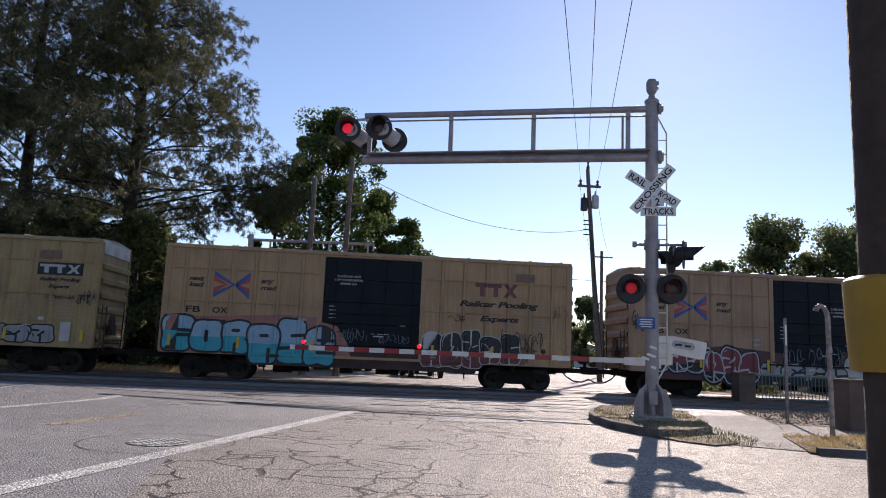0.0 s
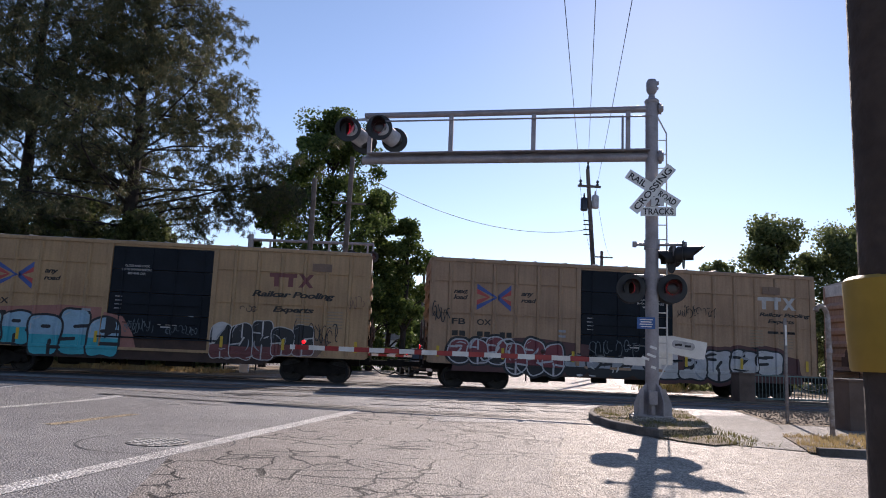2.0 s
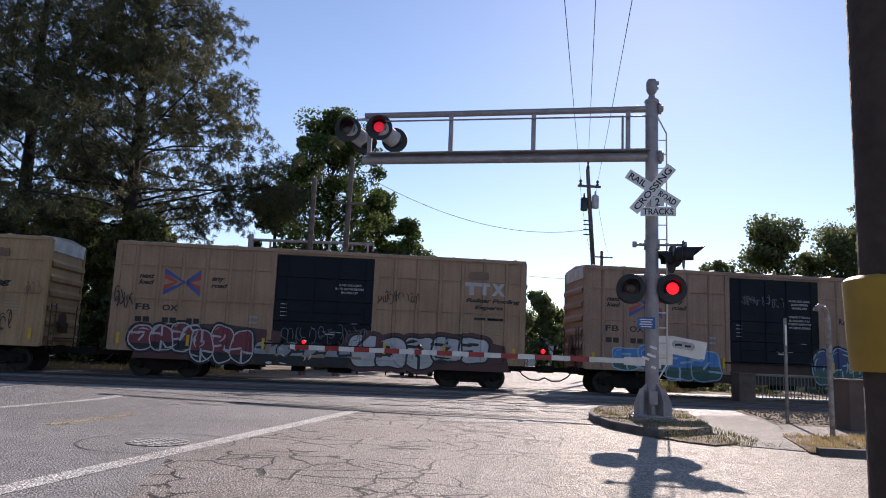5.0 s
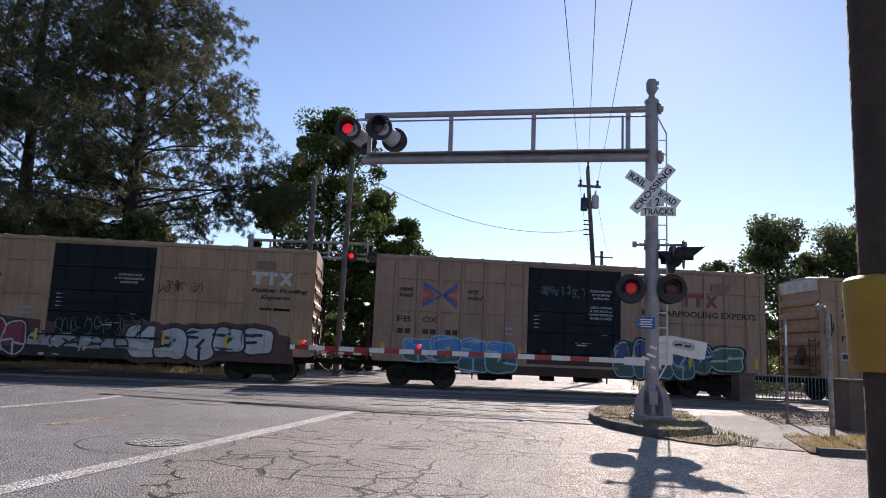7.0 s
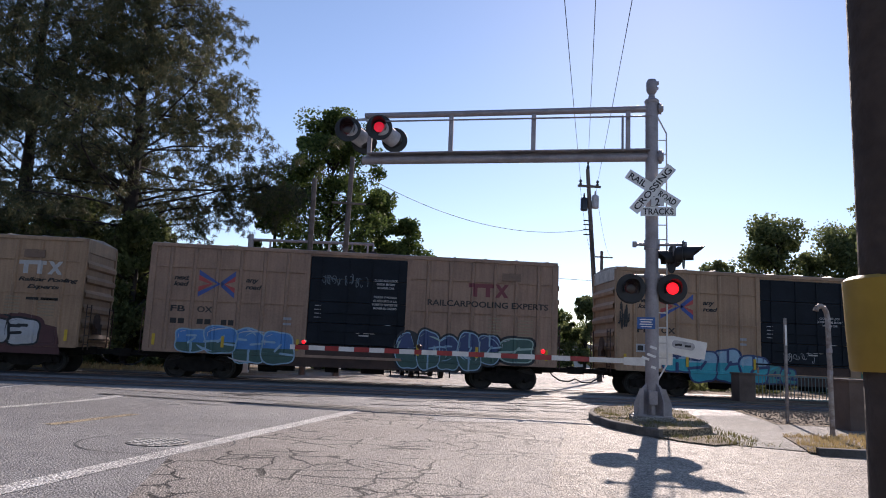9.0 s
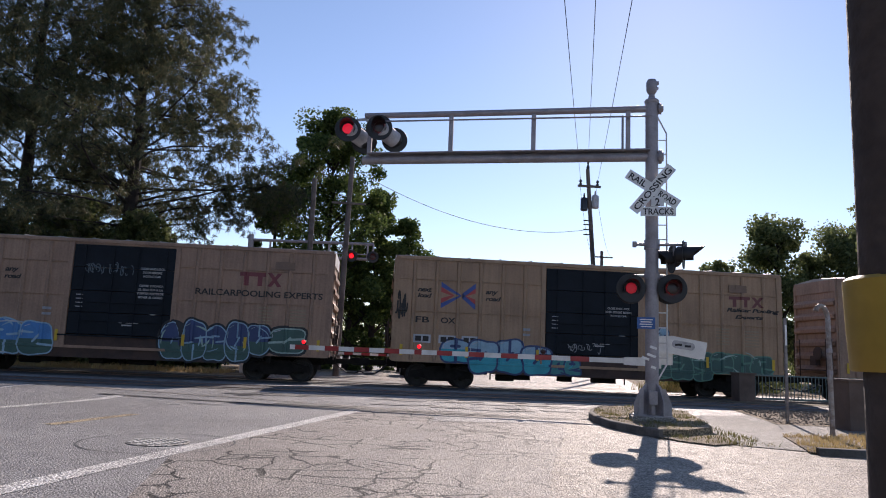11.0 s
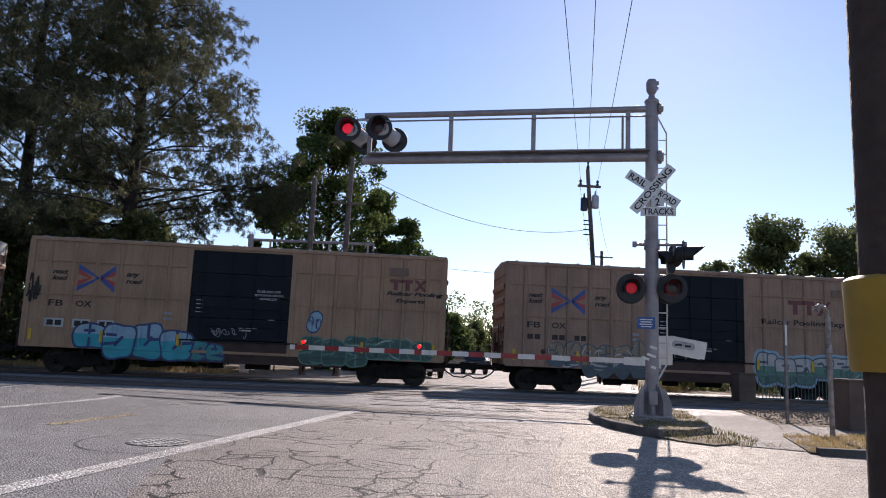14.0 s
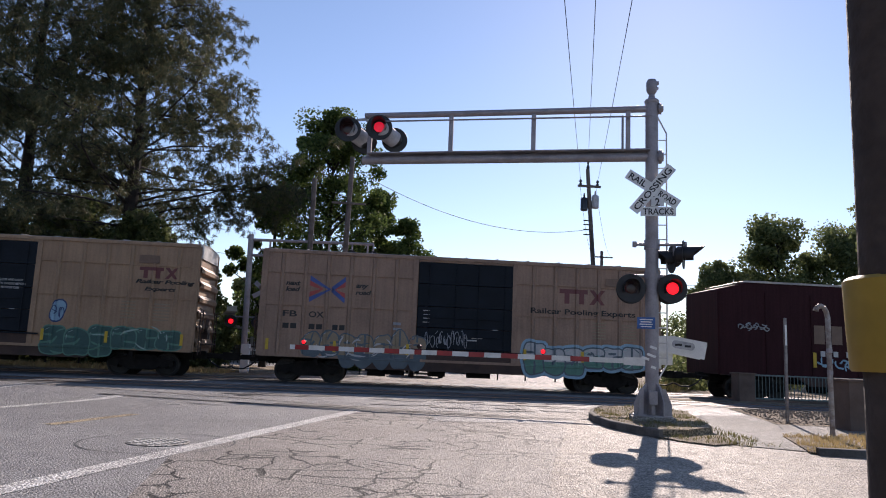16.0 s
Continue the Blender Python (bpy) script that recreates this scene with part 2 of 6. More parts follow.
def tube(bm, a, b, r0, r1=None, seg=10, caps=True):
    """A round bar from a to b, tapered from r0 to r1."""
    a, b = Vector(a), Vector(b)
    d = b - a
    m = Matrix.Translation((a + b) / 2) @ d.to_track_quat("Z", "Y").to_matrix().to_4x4()
    bmesh.ops.create_cone(bm, cap_ends=caps, segments=seg, radius1=r0, radius2=r0 if r1 is None else r1, depth=d.length, matrix=m)


def run(bm, pts, r, seg=6):
    """A bent bar through the points."""
    for a, b in zip(pts, pts[1:]):
        tube(bm, a, b, r, seg=seg)


def prism(bm, outline, y0, y1):
    """An outline in x and z, given depth from y0 to y1."""
    f = [bm.verts.new((x, y0, z)) for x, z in outline]
    k = [bm.verts.new((x, y1, z)) for x, z in outline]
    bm.faces.new(f)
    bm.faces.new(k[::-1])
    for i in range(len(f)):
        j = (i + 1) % len(f)
        bm.faces.new((f[j], f[i], k[i], k[j]))


def lathe(bm, rings, seg=24, axis="Y", centre=(0, 0, 0)):
    """A turned body: rings of (distance along the axis, radius)."""
    rows = []
    for d, r in rings:
        row = []
        for i in range(seg):
            a = 2 * math.pi * i / seg
            u, w = r * math.cos(a), r * math.sin(a)
            p = {"X": (d, u, w), "Y": (u, d, w), "Z": (u, w, d)}[axis]
            row.append(bm.verts.new(Vector(p) + Vector(centre)))
        rows.append(row)
    for p, q in zip(rows, rows[1:]):
        for i in range(seg):
            j = (i + 1) % seg
            bm.faces.new((p[i], p[j], q[j], q[i]))
    bm.faces.new(rows[0][::-1])
    bm.faces.new(rows[-1])


def mesh_of(bm, name, material, smooth=False):
    bmesh.ops.recalc_face_normals(bm, faces=bm.faces)
    me = bpy.data.meshes.new(name)
    bm.to_mesh(me)
    bm.free()
    me.materials.append(material)
    if smooth:
        me.shade_smooth()
        me.set_sharp_from_angle(angle=radians(40))
    return me


def part(name, bm, material, parent=None, label="", smooth=False):
    me = bm if isinstance(bm, bpy.types.Mesh) else mesh_of(bm, name, material, smooth)
    ob = new(name, me)
    ob.parent = parent
    if label:
        ob["label"] = label
    return ob


def shared(name, me, parent, label=""):
    ob = new(name, me)
    ob.parent = parent
    if label:
        ob["label"] = label
    return ob


def thing(name, m, label, category, group="", kind=""):
    e = new(name)
    e.matrix_basis = m
    return tagged(e, label, category, group, kind)


def raw_mesh(name, verts, faces, material):
    me = bpy.data.meshes.new(name)
    me.from_pydata(verts, [], faces)
    me.materials.append(material)
    return me


# lettering: all made in one go while the scene is still empty
WORDS = {}


def letter(*texts, fat=0.0, shear=0.0):
    for t in texts:
        cu = bpy.data.curves.new("lettering", "FONT")
        cu.body, cu.size, cu.offset, cu.shear, cu.extrude, cu.resolution_u = t, 1.0, fat, shear, 0.0, 3
        cu.space_character = 0.92 if fat > 0.03 else 1.0
        ob = bpy.data.objects.new("lettering", cu)
        scene.collection.objects.link(ob)
        WORDS[(t, fat, shear)] = ob


letter("next", "load", "any", "road", "Railcar Pooling", "Experts", fat=0.035, shear=0.25)
letter("Railcar Pooling Experts", "RAILCARPOOLING EXPERTS", "FB", "OX", "CLOSE AND LOCK", "BOTH DOORS BEFORE", "MOVING CAR", "CIERRE Y PONGA", "EL SEGURO A LA",
       "PUERTA ANTES DE", "MOVER EL CARRO", "DOOR BEFORE", fat=0.02)
letter("RAIL", "ROAD", "CROSSING", "TRACKS", "2", fat=0.02)
bpy.context.view_layer.update()
_dg = bpy.context.evaluated_depsgraph_get()
for _k, _ob in list(WORDS.items()):
    _me = bpy.data.meshes.new_from_object(_ob.evaluated_get(_dg))
    _co = np.zeros(len(_me.vertices) * 3)
    _me.vertices.foreach_get("co", _co)
    _co = _co.reshape(-1, 3)
    _faces = [tuple(p.vertices) for p in _me.polygons]
    WORDS[_k] = (_co, _faces)
    bpy.data.objects.remove(_ob)
    bpy.data.meshes.remove(_me)


def word(text, x0, x1, z0, z1, y, material, parent, fat=0.035, shear=0.25, name="lettering", label=""):
    """Lettering on an upright face that looks towards -y, fitted to its box; letters have a hair's thickness."""
    co, faces = WORDS[(text, fat, shear)]
    lo, hi = co.min(0), co.max(0)
    u = (co - lo) / np.maximum(hi - lo, 1e-6)
    n = len(co)
    v = [(x0 + a * (x1 - x0), y, z0 + b * (z1 - z0)) for a, b, _ in u]
    me = raw_mesh(name, v, faces, material)
    if parent.name.startswith("boxcar"):
        bm = bmesh.new()
        bm.from_mesh(me)
        for v in bm.verts:
            v.co.y = 0.0
        drape(bm, 0.013)
        bm.to_mesh(me)
        bm.free()
    ob = shared(name, me, parent, label)
    if len(text) > 1:
        ob["kind"] = "stuff"
    return ob


# ---- ground ----
ROAD_U, ROAD_N = Vector((0.2756, 0.9613, 0)), Vector((0.9613, -0.2756, 0))


def swell(x, y):
    """The crossing stands a little proud of the street on the near side of the rails."""
    s = lambda a: max(0.0, min(1.0, a)) ** 2 * (3 - 2 * max(0.0, min(1.0, a)))
    return 0.13 * s((y - 16.2) / 3.2) * (1 - s((y - 22.5) / 4.0))


def sheet(name, xs, ys, z, material, kind="structure", label="", rag=None):
    bm = bmesh.new()
    grid = [[bm.verts.new((x, y, swell(x, y) + z)) for x in xs] for y in ys]
    for a, b in zip(grid, grid[1:]):
        for i in range(len(xs) - 1):
            bm.faces.new((a[i], a[i + 1], b[i + 1], b[i]))
    ob = part(name, bm, material)
    for p in ob.data.polygons:
        p.use_smooth = True
    return tagged(ob, label, name, kind=kind)


def patch(name, outline, z, material, label, category="", thick=0.0, kind="structure"):
    """A flat piece laid on the ground along an outline in x and y, following its swell."""
    bm = bmesh.new()
    pts = []
    for (ax, ay), (bx, by) in zip(outline, outline[1:] + outline[:1]):
        k = max(1, int(math.hypot(bx - ax, by - ay) / 0.8))
        pts += [(ax + (bx - ax) * i / k, ay + (by - ay) * i / k) for i in range(k)]
    top = [bm.verts.new((x, y, swell(x, y) + z)) for x, y in pts]
    f = bm.faces.new(top)
    if thick:
        low = [bm.verts.new((x, y, swell(x, y) + z - thick)) for x, y in pts]
        for i in range(len(pts)):
            j = (i + 1) % len(pts)
            bm.faces.new((top[i], low[i], low[j], top[j]))
    bmesh.ops.triangulate(bm, faces=[f])
    return tagged(part(name, bm, material), label, category or name, kind=kind)


def on_road(s, n, z=0.0):
    p = ROAD_U * s + ROAD_N * n
    return (p.x, p.y, z + swell(p.x, p.y))


def stripe(s0, s1, n0, width, material, label, steps=20):
    bm = bmesh.new()
    row = []
    for i in range(steps + 1):
        s = s0 + (s1 - s0) * i / steps
        row.append([bm.verts.new(on_road(s, n0 + k * width / 2, 0.006)) for k in (-1, 1)])
    for a, b in zip(row, row[1:]):
        bm.faces.new((a[0], a[1], b[1], b[0]))
    return tagged(part("road_line", bm, material), label, "road marking", kind="structure")


def build_ground():
    xs = [-3000, -800, -300, -120, -60] + list(np.linspace(-40, 40, 81)) + [60, 120, 300, 800, 3000]
    ys = [-3000, -800, -200, -60, -20] + list(np.linspace(-8, 40, 97)) + [60, 100, 200, 500, 1200, 4000]
    sheet("ground", xs, ys, 0.0, ASPHALT, label="grey worn asphalt street running over a railway crossing")
    # edge line, centre dash and far lane line
    stripe(0.5, 15.83, -4.87, 0.29, ROAD_PAINT, "worn white painted edge line on asphalt", 40)
    stripe(9.75, 11.9, -7.95, 0.21, YELLOW_LINE, "faded yellow painted centre dash on asphalt", 8)
    stripe(5, 15.2, -10.5, 0.26, ROAD_PAINT, "worn white painted lane line on asphalt", 30)
    stripe(9.0, 17.5, -13.6, 0.16, ROAD_PAINT, "worn white painted lane line on asphalt", 30)
    # paler, broken asphalt on the shoulder
    patch("shoulder", [(-1.6, 3.0), (8, 3.0), (9.5, 9.0), (7.2, 11.2), (4.9, 12.3), (4.6, 15.5), (-0.3, 16.9), (-1.1, 14.0), (-2.4, 9.0)], 0.004, WORN_ASPHALT,
          "pale cracked asphalt shoulder beside the road", "road shoulder")
    patch("shoulder", [(0.7, 3.0), (8, 3.0), (9.5, 9.0), (7.2, 11.2), (4.9, 12.3), (4.6, 15.5), (3.2, 15.9), (3.6, 13.6), (2.7, 10.6), (2.1, 8.6), (1.5, 6.2)], 0.0075, SANDY_ASPHALT,
          "smooth sandy asphalt beside the kerb", "road shoulder")
    patch("approach", [(-3.1, 17.7), (4.3, 15.6), (5.4, 18.5), (9, 19.6), (8.5, 24.5), (-6, 24.5), (-9, 19.2)], 0.008, WORN_ASPHALT,
          "pale patched asphalt approach to the rails", "road surface")
    patch("far_road", [(-5.5, 33), (11.5, 33), (46, 150), (20, 150)], 0.01, WORN_ASPHALT, "sunlit pale street beyond the rails", "road surface")
    # joints, the gate arm's shadow laid as a dark strip, and the little resurfaced patch
    # first, long strip: painted shadow of the gate arm; the two thin ones: joints
    for a, b, w in (((-6.5, 17.62), (4.35, 15.4), 0.13), ((1.3, 14.1), (4.2, 14.6), 0.035), ((1.3, 14.1), (1.0, 15.1), 0.03)):
        d = Vector((b[0] - a[0], b[1] - a[1]))
        nrm = Vector((-d.y, d.x)).normalized() * w / 2
        patch("tar_seam", [(a[0] - nrm.x, a[1] - nrm.y), (b[0] - nrm.x, b[1] - nrm.y), (b[0] + nrm.x, b[1] + nrm.y), (a[0] + nrm.x, a[1] + nrm.y)], 0.014,
              DARK_ASPHALT, "dark open joints and a painted gate-arm shadow line on the asphalt", "pavement joint")
    patch("road_line", [(-2.4, 17.0), (4.2, 15.66), (4.25, 15.9), (-2.3, 17.24)], 0.0135, CONCRETE, "worn pale band across the asphalt before the rails", "road marking")
    patch("asphalt_patch", [(1.1, 14.2), (4.0, 14.65), (4.3, 15.4), (1.2, 15.3)], 0.011, ASPHALT, "darker repaired asphalt patch", "road surface")
    patch("gravel_bed", [(9.8, 22.8), (70, 22.8), (70, 26.8), (10.6, 26.8)], 0.016, DIRT, "grey-brown earth and gravel between the tracks", "gravel")
    patch("gravel_bed", [(12.2, 32.1), (90, 32.1), (90, 75), (25, 75)], 0.016, DIRT, "dry earth beyond the tracks", "earth")
    patch("gravel_bed", [(-90, 32.1), (-6, 32.1), (-1, 50), (-90, 50)], 0.016, DIRT, "dry earth under the pines", "earth")
    rng = random.Random(9)
    for cx, cy, r in ((0.6, 18.6, 0.55), (2.4, 19.2, 0.7), (4.2, 18.4, 0.5), (-1.5, 18.9, 0.4), (3.3, 17.6, 0.35), (1.6, 17.4, 0.3), (6.6, 19.3, 0.6), (-3.4, 18.6, 0.35)):
        ring = [(cx + r * 1.7 * math.cos(a) * rng.uniform(0.5, 1.1), cy + r * 0.5 * math.sin(a) * rng.uniform(0.5, 1.1)) for a in np.linspace(0, 5.9, 12)]
        patch("pothole", ring, 0.013, DARK_ASPHALT if r < 0.52 else ASPHALT, "shallow broken patch in the worn asphalt", "pothole")
    for k in range(34):
        cx, cy, r = rng.uniform(-4.5, 5.0), rng.uniform(15.9, 19.7), rng.uniform(0.12, 0.4)
        ring = [(cx + r * 2.2 * math.cos(a) * rng.uniform(0.35, 1.1), cy + r * 0.45 * math.sin(a) * rng.uniform(0.35, 1.1)) for a in np.linspace(0, 5.9, 13)]
        patch("pothole", ring, 0.0105 + 0.0001 * k, (DARK_ASPHALT, ASPHALT, CONCRETE)[k % 3], "shallow broken patch in the worn asphalt", "pothole")
    # dark asphalt and rails of the two tracks
    patch("track_bed", [(-60, 26.9), (60, 26.9), (60, 32.0), (-60, 32.0)], 0.006, DARK_ASPHALT, "dark oily strip under the rails", "track bed")
    patch("track_bed", [(-60, 20.0), (60, 20.0), (60, 22.6), (-60, 22.6)], 0.013, DARK_ASPHALT, "dark oily strip under the rails", "track bed")
    for y in (28.66, 30.1, 20.55, 22.0):
        bm = bmesh.new()
        prism(bm, [(-0.075, -0.1), (0.075, -0.1), (0.075, -0.08), (0.012, -0.06), (0.012, 0.0), (0.036, 0.012), (0.034, 0.04), (-0.034, 0.04), (-0.036, 0.012), (-0.012, 0.0), (-0.012, -0.06), (-0.075, -0.08)], -70, 70)
        ob = part("rail", bm, RAIL_TOP)
        near = swell(0, y)
        ob.matrix_basis = pose(0, y, near - 0.01, 0, 0, 90)
        tagged(ob, "worn steel rail set flush in the crossing", "rail", "rails", "structure")
    # manhole cover in its ring of asphalt
    mh = thing("manhole_cover", pose(-2.85, 9.95, 0.0), "pale cast manhole cover set in the asphalt", "manhole cover")
    bm = bmesh.new()
    lathe(bm, [(-0.03, 0.4), (0.008, 0.4), (0.012, 0.385)], 28, "Z")
    part("cover", bm, CONCRETE, mh)
    bm = bmesh.new()
    for i in range(5):
        for j in range(-4, 5):
            if math.hypot(j * 0.08, (i - 2) * 0.14) < 0.36:
                box(bm, j * 0.08, (i - 2) * 0.14 + 0.03 * (j % 2), 0.014, 0.045, 0.06, 0.012)
    tagged(part("tread_pattern", bm, PANEL_WHITE, mh), kind="stuff")
    bm = bmesh.new()
    for k in range(48):
        a, b = 2 * math.pi * k / 48, 2 * math.pi * (k + 1) / 48
        q = [(r * math.cos(t) * 1.0, r * math.sin(t) * 1.05, 0.006) for r, t in ((0.96, a), (0.985, a), (0.985, b), (0.96, b))]
        bm.faces.new([bm.verts.new(v) for v in q])
    part("joint_ring", bm, DARK_ASPHALT, mh)


def kerb(name, line, width, height, label, inside=1):
    """A kerb with rounded top along a line of points."""
    bm = bmesh.new()
    prof = [(0, -0.1), (0, height - 0.03), (0.02, height - 0.006), (0.05, height), (width, height), (width, -0.1)]
    rows = []
    for i, (x, y) in enumerate(line):
        a, b = Vector(line[max(i - 1, 0)]), Vector(line[min(i + 1, len(line) - 1)])
        d = (b - a).normalized()
        nrm = Vector((-d.y, d.x)) * inside
        rows.append([bm.verts.new((x + nrm.x * u, y + nrm.y * u, swell(x, y) + w + 0.012 * noise.noise((x * 2, y * 2, 0)))) for u, w in prof])
    for a, b in zip(rows, rows[1:]):
        for j in range(len(prof) - 1):
            bm.faces.new((a[j], a[j + 1], b[j + 1], b[j]))
    bm.faces.new(rows[0])
    bm.faces.new(rows[-1][::-1])
    return tagged(part(name, bm, KERB_STONE, smooth=True), label, "kerb", kind="structure")


def blades(name, count, place, length, width, material, label, category, lean=0.5):
    """Grass or straw: many single bent blades."""
    rng = random.Random(name + str(count))
    v, f = [], []
    for _ in range(count):
        x, y, z = place(rng)
        h = length * rng.uniform(0.4, 1.1)
        a, t = rng.uniform(0, 6.283), rng.uniform(0, 6.283)
        dx, dy = math.cos(a) * lean * h * rng.random(), math.sin(a) * lean * h * rng.random()
        wx, wy = math.cos(t) * width / 2, math.sin(t) * width / 2
        k = len(v)
        v += [(x - wx, y - wy, z), (x + wx, y + wy, z), (x + dx * 0.4 + wx * 0.7, y + dy * 0.4 + wy * 0.7, z + h * 0.6), (x + dx * 0.4 - wx * 0.7, y + dy * 0.4 - wy * 0.7, z + h * 0.6), (x + dx, y + dy, z + h)]
        f += [(k, k + 1, k + 2, k + 3), (k + 3, k + 2, k + 4)]
    return tagged(new(name, raw_mesh(name, v, f, material)), label, category, kind="stuff")


def inside_of(poly):
    def test(x, y):
        c = False
        for (ax, ay), (bx, by) in zip(poly, poly[1:] + poly[:1]):
            if (ay > y) != (by > y) and x < (bx - ax) * (y - ay) / (by - ay) + ax:
                c = not c
        return c
    return test


def scatter_in(poly, z, least=-0.12):
    ok = inside_of(poly)
    x0, x1 = min(p[0] for p in poly), max(p[0] for p in poly)
    y0, y1 = min(p[1] for p in poly), max(p[1] for p in poly)

    def place(rng):
        while True:
            x, y = rng.uniform(x0, x1), rng.uniform(y0, y1)
            if ok(x, y) and noise.noise((x * 1.9, y * 1.9, 3)) + rng.uniform(-0.35, 0.35) > least:
                return x, y, swell(x, y) + z
    return place


ISLAND = [(5.5, 17.6), (5.0, 16.6), (4.66, 15.2), (4.62, 14.0), (4.85, 13.0), (5.05, 12.62), (5.6, 12.75), (6.35, 13.4), (6.9, 15.0), (7.5, 17.2), (6.4, 17.9)]
VERGE = [(7.75, 13.4), (9.0, 13.6), (12.5, 15.0), (12.5, 12.5), (7.3, 10.7), (6.75, 10.9)]


def build_corner():
    patch("traffic_island", ISLAND, 0.15, DIRT, "earth-filled kerbed island round the signal mast", "traffic island", thick=0.25)
    kerb("kerb", [(5.52, 17.75), (5.1, 17.1), (4.78, 16.2), (4.58, 15.2), (4.54, 14.0), (4.76, 12.95), (4.95, 12.5)], 0.1, 0.16, "broken concrete kerb round the island", inside=1)
    patch("verge", [(4.93, 12.66), (5.1, 12.0), (5.5, 11.5), (6.1, 11.9), (6.4, 13.4), (5.6, 12.8)], 0.036, DIRT, "trodden earth at the broken end of the island", "verge", thick=0.1)
    patch("pavement", [(6.0, 11.7), (6.4, 13.4), (6.95, 15.0), (7.55, 17.4), (9.6, 17.9), (9.2, 16.2), (7.9, 13.3), (6.95, 11.1)], 0.02, CONCRETE, "pale concrete footpath ramp", "pavement")
    patch("pavement", [(7.9, 13.4), (9.25, 16.2), (10.2, 16.0), (14, 16.6), (14, 15.2), (9.2, 13.9)], 0.024, CONCRETE, "pale concrete footpath", "pavement")
    patch("gravel_bed", [(9.3, 16.3), (9.7, 19.6), (40, 19.6), (40, 16.5), (10.4, 16.2)], 0.02, DIRT, "grey-brown gravel beside the rails", "gravel")
    patch("verge", VERGE, 0.04, DIRT, "dry earth verge beside the footpath", "verge", thick=0.1)
    kerb("kerb", [(6.8, 10.75), (7.4, 10.6), (9.5, 11.3), (12, 12.2)], 0.15, 0.12, "pale concrete kerb at the dry verge", inside=1)
    blades("dry_grass", 5200, scatter_in(VERGE, 0.03), 0.1, 0.014, STRAW, "short straw-yellow dry grass on the verge", "grass", 0.9)
    blades("weeds", 1900, scatter_in(ISLAND, 0.14, 0.12), 0.08, 0.013, WEED, "sparse half-green weeds and straw on the island", "weeds", 0.9)
    blades("weeds", 450, scatter_in([(5.0, 12.5), (5.5, 11.4), (6.6, 11.5), (6.9, 14.6), (6.2, 13.4)], 0.03, 0.05), 0.09, 0.013, WEED, "straw and weeds spilling over the footpath", "weeds", 0.9)
    rng = random.Random(5)
    bm = bmesh.new()
    ok = inside_of([(9.4, 16.4), (9.8, 19.4), (15, 19.6), (15, 16.7), (10.4, 16.4)])
    for _ in range(2600):
        x, y = rng.uniform(9.3, 15), rng.uniform(16.3, 19.6)
        if ok(x, y):
            r = rng.uniform(0.01, 0.03)
            m = pose(x, y, swell(x, y) + 0.03, rng.uniform(0, 360), rng.uniform(0, 360), 0) @ Matrix.Diagonal((r, r * 0.8, r * 0.6, 1))
            bmesh.ops.create_cube(bm, size=1.4, matrix=m)
    tagged(part("gravel", bm, GRAVEL), "loose grey-brown ballast stones", "gravel", kind="stuff")
    # slim sign post and hooked pipe, each in the ground
    p1 = thing("sign_post", pose(9.89, 16.86, 0.12), "slim steel post with a pale reflector strip", "post")
    bm = bmesh.new()
    prism(bm, [(-0.03, -0.3), (0.03, -0.3), (0.03, 2.42), (-0.03, 2.42)], -0.012, 0.012)
    for s in (-1, 1):
        box(bm, s * 0.028, 0.02, 1.06, 0.012, 0.03, 2.7)
    part("post", bm, POST_STEEL, p1)
    bm = bmesh.new()
    box(bm, 0, -0.018, 2.0, 0.05, 0.006, 0.5)
    part("reflector_strip", bm, WHITE, p1, "white reflector strip")
    p2 = thing("vent_pipe", pose(8.68, 13.28, 0.03), "rusty galvanised pipe with a hooked top", "pipe")
    bm = bmesh.new()
    run(bm, [(0, 0, -0.3), (-0.02, 0, 2.3), (-0.05, 0, 2.42), (-0.1, 0, 2.5), (-0.17, 0, 2.52), (-0.24, 0, 2.48), (-0.26, 0, 2.42)], 0.048, 12)
    part("pipe", bm, PIPE, p2, smooth=True)
    for z in (1.2, 1.62):
        bm = bmesh.new()
        tube(bm, (-0.01, 0, z), (-0.01, 0, z + 0.08), 0.054, seg=12)
        part("collar", bm, GALV, p2)


# kerb colour is darkened all over to carry the shade of its near face
KERB_STONE = mat("kerb concrete darkened as if shaded", (0.13, 0.115, 0.1), 0.9, var=0.35, scale=3, fine=25, bump=0.4)
GRAVEL = mat("ballast stone", (0.26, 0.22, 0.18), 0.9, var=0.3, scale=9)
POST_STEEL = mat("post steel", (0.3, 0.27, 0.26), 0.6, metal=0.4, var=0.25, scale=6)
PIPE = mat("stained pipe", (0.36, 0.33, 0.31), 0.6, metal=0.3, var=0.3, scale=7, tint=(0.17, 0.12, 0.1))


def pillar(x, y, w, h):
    p = thing("fence_pillar", pose(x, y, swell(x, y)), "brown stucco pillar with a flat cap", "pillar", "fence pillars")
    bm = bmesh.new()
    box(bm, 0, 0, h / 2 - 0.1, w, w, h + 0.1, bevel=0.012)
    part("shaft", bm, STUCCO, p)
    bm = bmesh.new()
    box(bm, 0, 0, h - 0.02, w + 0.08, w + 0.08, 0.06, bevel=0.012)
    part("cap", bm, STUCCO, p)


